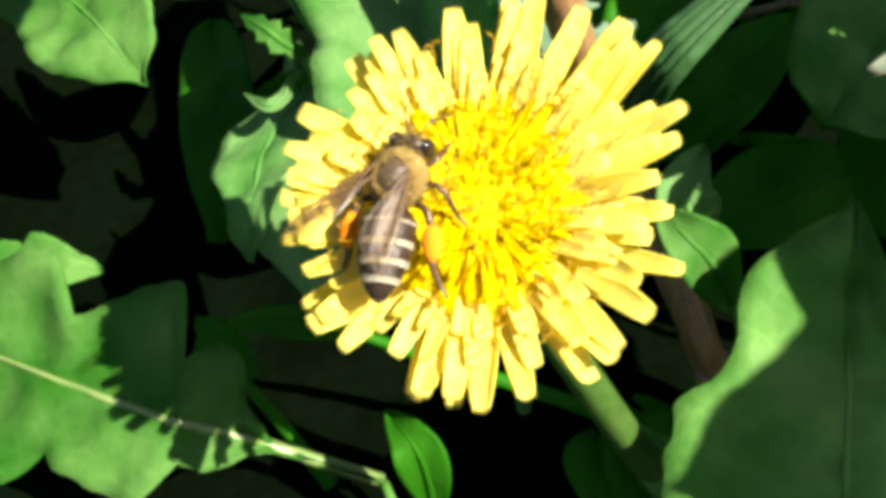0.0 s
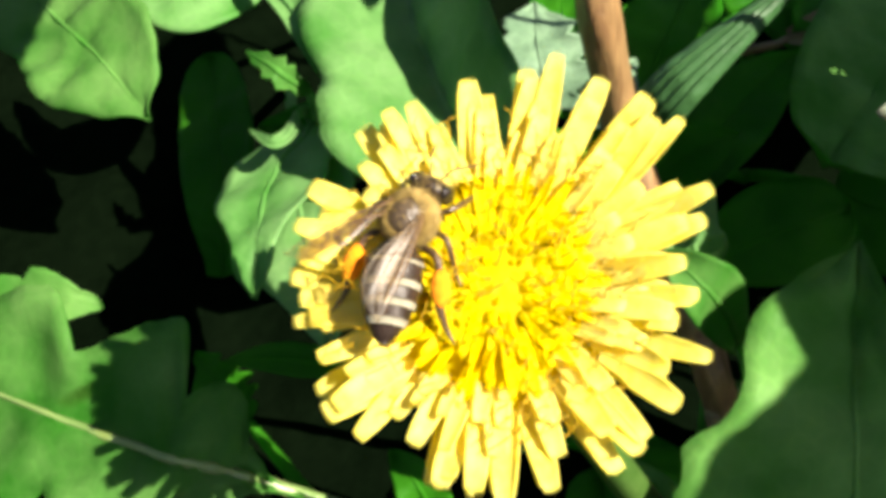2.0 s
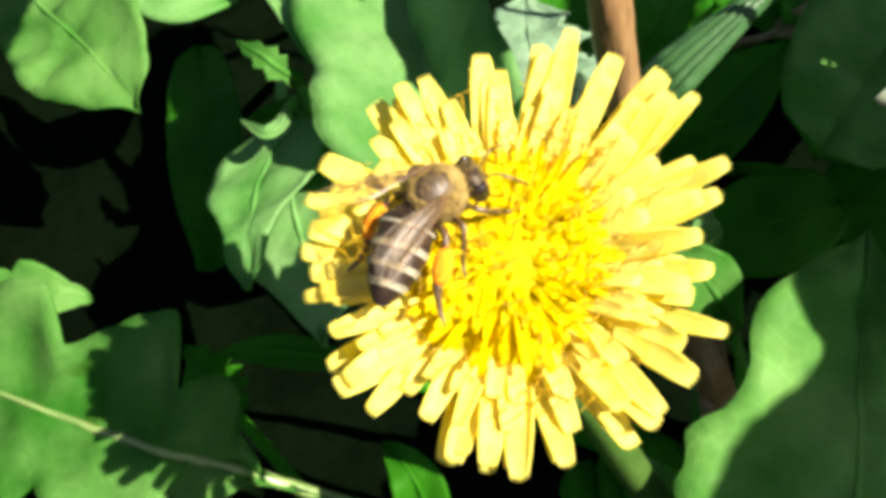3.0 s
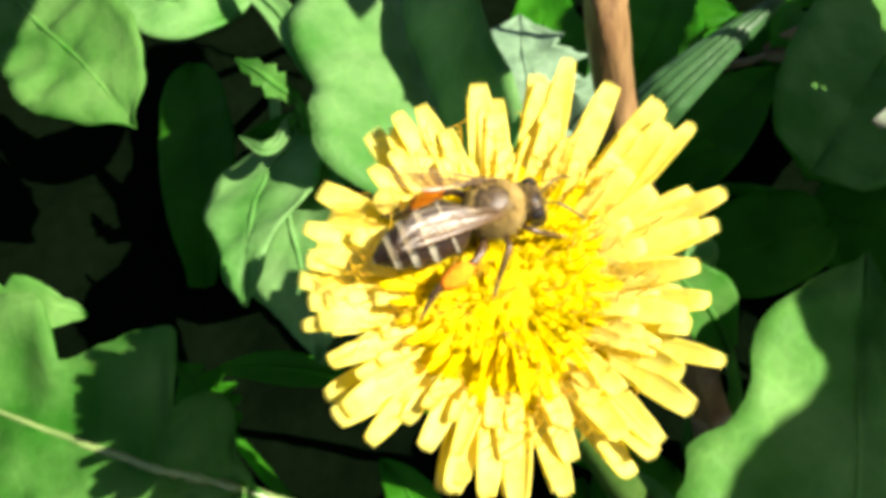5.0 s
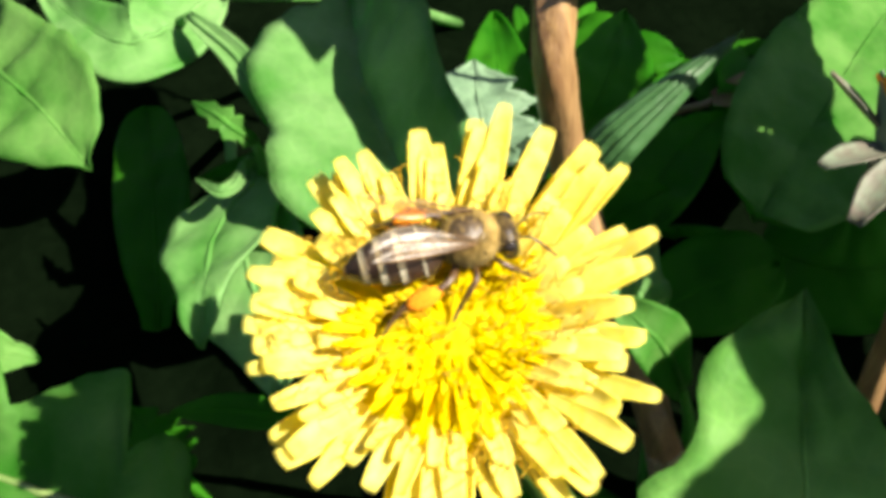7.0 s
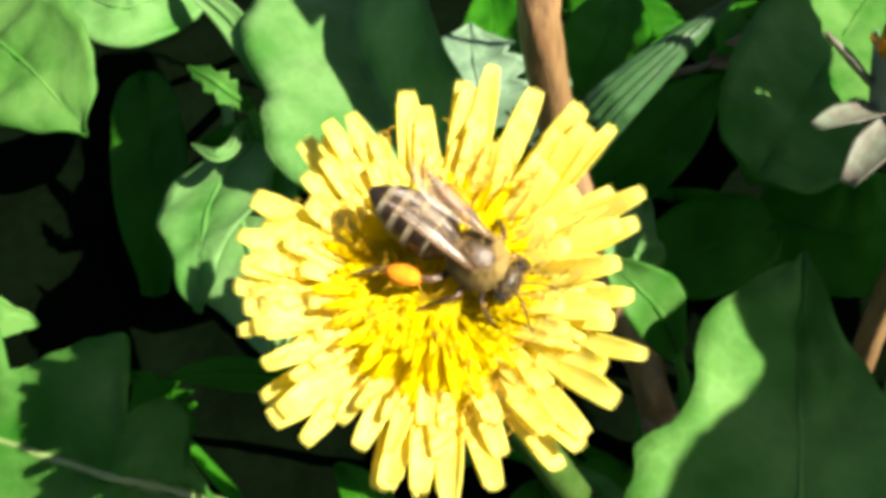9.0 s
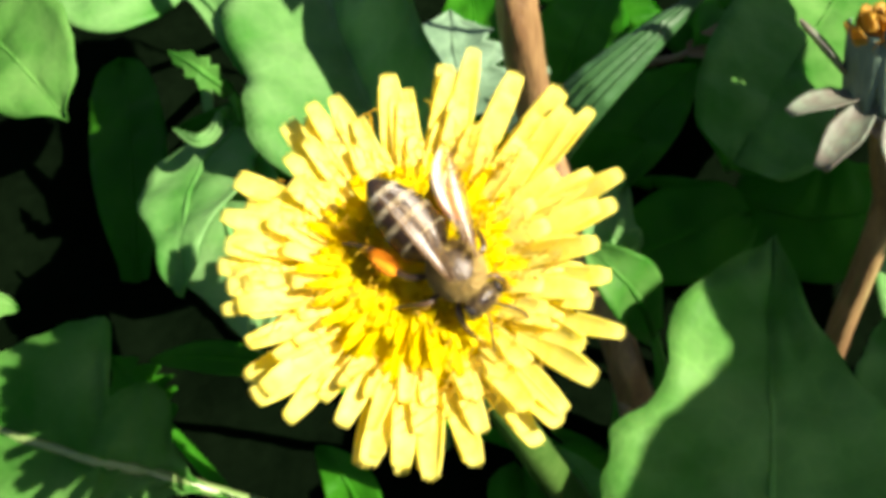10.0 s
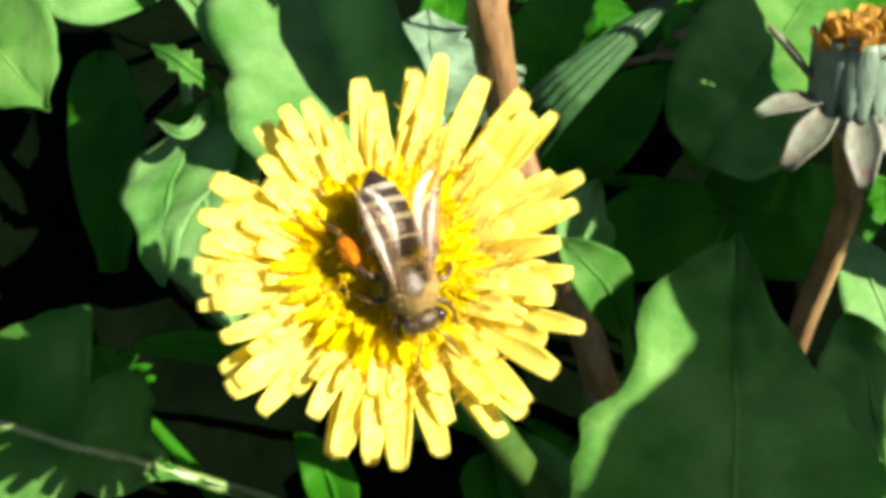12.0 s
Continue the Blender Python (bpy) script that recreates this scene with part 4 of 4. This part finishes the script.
# flower sway: seconds, and the shift of the head along x and y
SWAY = [
    (0, 0.00060, 0.00310),
    (0.5, -0.00014, 0.00068),
    (1, 0.00359, 0.00000),
    (1.5, -0.00047, 0.00009),
    (2, 0.00082, -0.00024),
    (2.5, 0.00132, 0.00040),
    (3, 0.00172, 0.00049),
    (3.5, 0.00359, -0.00002),
    (5.5, 0.00027, -0.00043),
    (6, 0.00008, -0.00052),
    (6.5, -0.00048, -0.00079),
    (7, -0.00047, -0.00033),
    (7.5, -0.00058, 0.00009),
    (9.5, -0.00070, -0.00027),
    (10, -0.00077, -0.00013),
    (10.5, -0.00168, -0.00050),
    (11, -0.00147, -0.00102),
    (11.5, -0.00100, -0.00059),
    (12, -0.00200, -0.00064),
]

# bee on the flower: seconds, x and y on the flower's face, heading, roll, pitch
BEE = [
    (0, -0.0061, -0.0016, 73.2, -10, 1),
    (0.5, -0.0066, 0.0001, 92.5, -10, -0),
    (1, -0.0069, -0.0000, 81.1, -10, -1),
    (1.5, -0.0066, 0.0014, 67.4, -10, -1),
    (2, -0.0070, 0.0017, 60.5, -10, -0),
    (2.5, -0.0076, 0.0014, 48.9, -10, -0),
    (3, -0.0070, 0.0024, 28.2, -12, 0),
    (3.5, -0.0051, 0.0031, 15.9, -14, -1),
    (5.5, -0.0025, 0.0042, 14.4, -14, -0),
    (6, -0.0017, 0.0045, 2.9, -14, 0),
    (6.5, -0.0009, 0.0043, 4.8, -14, -0),
    (7, -0.0006, 0.0050, 9.4, -14, -0),
    (7.5, 0.0004, 0.0055, -10.6, -10, 1),
    (9.5, 0.0011, 0.0009, -38.3, -4, -5),
    (10, 0.0012, 0.0002, -46.4, -4, -4),
    (10.5, 0.0015, 0.0002, -52.5, -4, -5),
    (11, 0.0013, -0.0003, -69.2, -4, -4),
    (11.5, 0.0015, -0.0011, -80.4, -4, -5),
    (12, 0.0008, -0.0006, -67.9, -4, -5),
]
BEE_HIGH = 0.0050
# abdomen: seconds, degrees aside and down
ABDOMEN = [(0, 12, 0), (0.5, 3, 0), (1, 12, 0), (1.5, 19, 0), (2, 24, 0), (2.5, 34, 4), (3, 44, 8), (3.5, 38, 8), (5.5, 5, 6), (6, 15, 8), (6.5, 9, 6), (7, 4, 4), (7.5, 14, 6), (9.5, -4, 0), (10, -1, 0), (10.5, 2, 0), (11, -6, 0), (11.5, -1, 0), (12, -5, 0)]
# wings: seconds, right and left spread in degrees
WINGS = [(0, 6, 30), (2.0, 10, 28), (2.5, 22, 22), (3.0, 34, 8), (3.5, 24, 10), (5.5, 12, 10), (6, 14, 10), (6.5, 12, 8), (7.5, 4, 4), (9.5, 0, 14), (10, 0, 26), (10.5, 0, 20), (11, 0, 24), (11.5, 2, 22), (12, 4, 24)]
# brown stalk and big leaf: seconds and shift of the upper end
STALK_SWAY = [(0, -0.00494), (0.5, -0.00372), (1, -0.00076), (1.5, -0.00306), (2, -0.00157), (2.5, -0.00028), (3, -0.00024), (3.5, 0.00125), (5.5, -0.00086), (6, -0.00088), (6.5, -0.00120), (7, -0.00111), (7.5, -0.00197), (9.5, -0.00188), (10, -0.00211), (10.5, -0.00224), (11, -0.00251), (11.5, -0.00305), (12, -0.00305)]
LEAF_SWAY = [(0, -0.00019), (0.5, -0.00387), (1, -0.00001), (1.5, -0.00103), (2, -0.00058), (2.5, -0.00001), (3, 0.00051), (3.5, 0.00131), (5.5, 0.00086), (6, 0.00086), (6.5, -0.00001), (7, 0.00002), (7.5, 0.00006), (9.5, 0.00057), (10, 0.00009), (10.5, -0.00001), (11, -0.00019), (11.5, 0.00017), (12, -0.00019)]


# ---- what moves: the flower sways, the bee walks and turns on it ----
def plant_pose(dx, dy):
    r = HEAD - ROOT
    turn = r.rotation_difference(r + Vector((dx, dy, 0)))
    return Matrix.Translation(ROOT) @ turn.to_matrix().to_4x4()


def sway_at(t):
    for (a, ax, ay), (b, bx, by) in zip(SWAY, SWAY[1:]):
        if a <= t <= b:
            w = (t - a) / (b - a)
            return ax + (bx - ax) * w, ay + (by - ay) * w
    return SWAY[-1][1:]


def bee_pose(t, x, y, heading, roll, pitch):
    face = plant_pose(*sway_at(t)) @ FACE
    return face @ pose(x, y, BEE_HIGH, 0, 0, heading - 90) @ pose(0, 0, 0, pitch, roll, 0)


def lean(root, arm, dx):
    turn = arm.rotation_difference(arm + Vector((dx, 0, 0)))
    return Matrix.Translation(root) @ turn.to_matrix().to_4x4()


def aside_at(t):
    for (a, x, _), (b, y, _) in zip(ABDOMEN, ABDOMEN[1:]):
        if a <= t <= b:
            return x + (y - x) * (t - a) / (b - a)
    return 0.0


def motions():
    foot = STALK.location.copy()
    walk(STALK, [(t, lean(foot, Vector((-0.018, 0.014, 0.06)), dx)) for t, dx in STALK_SWAY])
    foot_2 = BIG_LEAF.location.copy()
    walk(BIG_LEAF, [(t, lean(foot_2, Vector((0.004, 0.03, 0.012)), dx)) for t, dx in LEAF_SWAY])
    foot_3 = UNSEEN_LEAF.location.copy()
    walk(UNSEEN_LEAF, [(t, Matrix.Translation(foot_3 + Vector((dx * 2.0, 0, 0)))) for t, dx in LEAF_SWAY])
    walk(DANDELION, [(t, plant_pose(dx, dy)) for t, dx, dy in SWAY])
    walk(BEE_THING, [(row[0], bee_pose(*row)) for row in BEE])
    # abdomen: turned aside and curled down, in degrees
    belly = next(o for o in BEE_THING.children if o.name.startswith("abdomen"))
    walk(belly, [(t, pose(0, 0.35 * MM, 0.05 * MM, down, 0, aside)) for t, aside, down in ABDOMEN])
    # wings: spread from the body in degrees, at each time
    for (kind, sg), ob in BEE_LIMBS.items():
        if kind.endswith("wing"):
            k = 1.0 if kind == "forewing" else 1.15
            p = ob.location.copy()
            rows = []
            for t, right, left in WINGS:
                late = t > 9
                rows.append((t, pose(p.x, p.y, p.z + (0.5 * MM if late else 0.0), -19 if 5 < t < 8 else -11, -12 if late else sg * 12, sg * k * (right if sg > 0 else left))))
            walk(ob, rows)
        else:
            p, seed = ob.location.copy(), {"foreleg": 0.0, "midleg": 1.7, "hindleg": 3.1}[kind] + (sg > 0) * 1.3
            size = {"foreleg": 13, "midleg": 10, "hindleg": 5}[kind]
            walk(ob, [(k * 0.5, pose(*p, 0, sg * 3 * math.sin(2.1 * k + seed), size * math.sin(1.9 * k + seed) + (0.9 * aside_at(k * 0.5) if kind == "hindleg" else 0))) for k in range(25)])


motions()
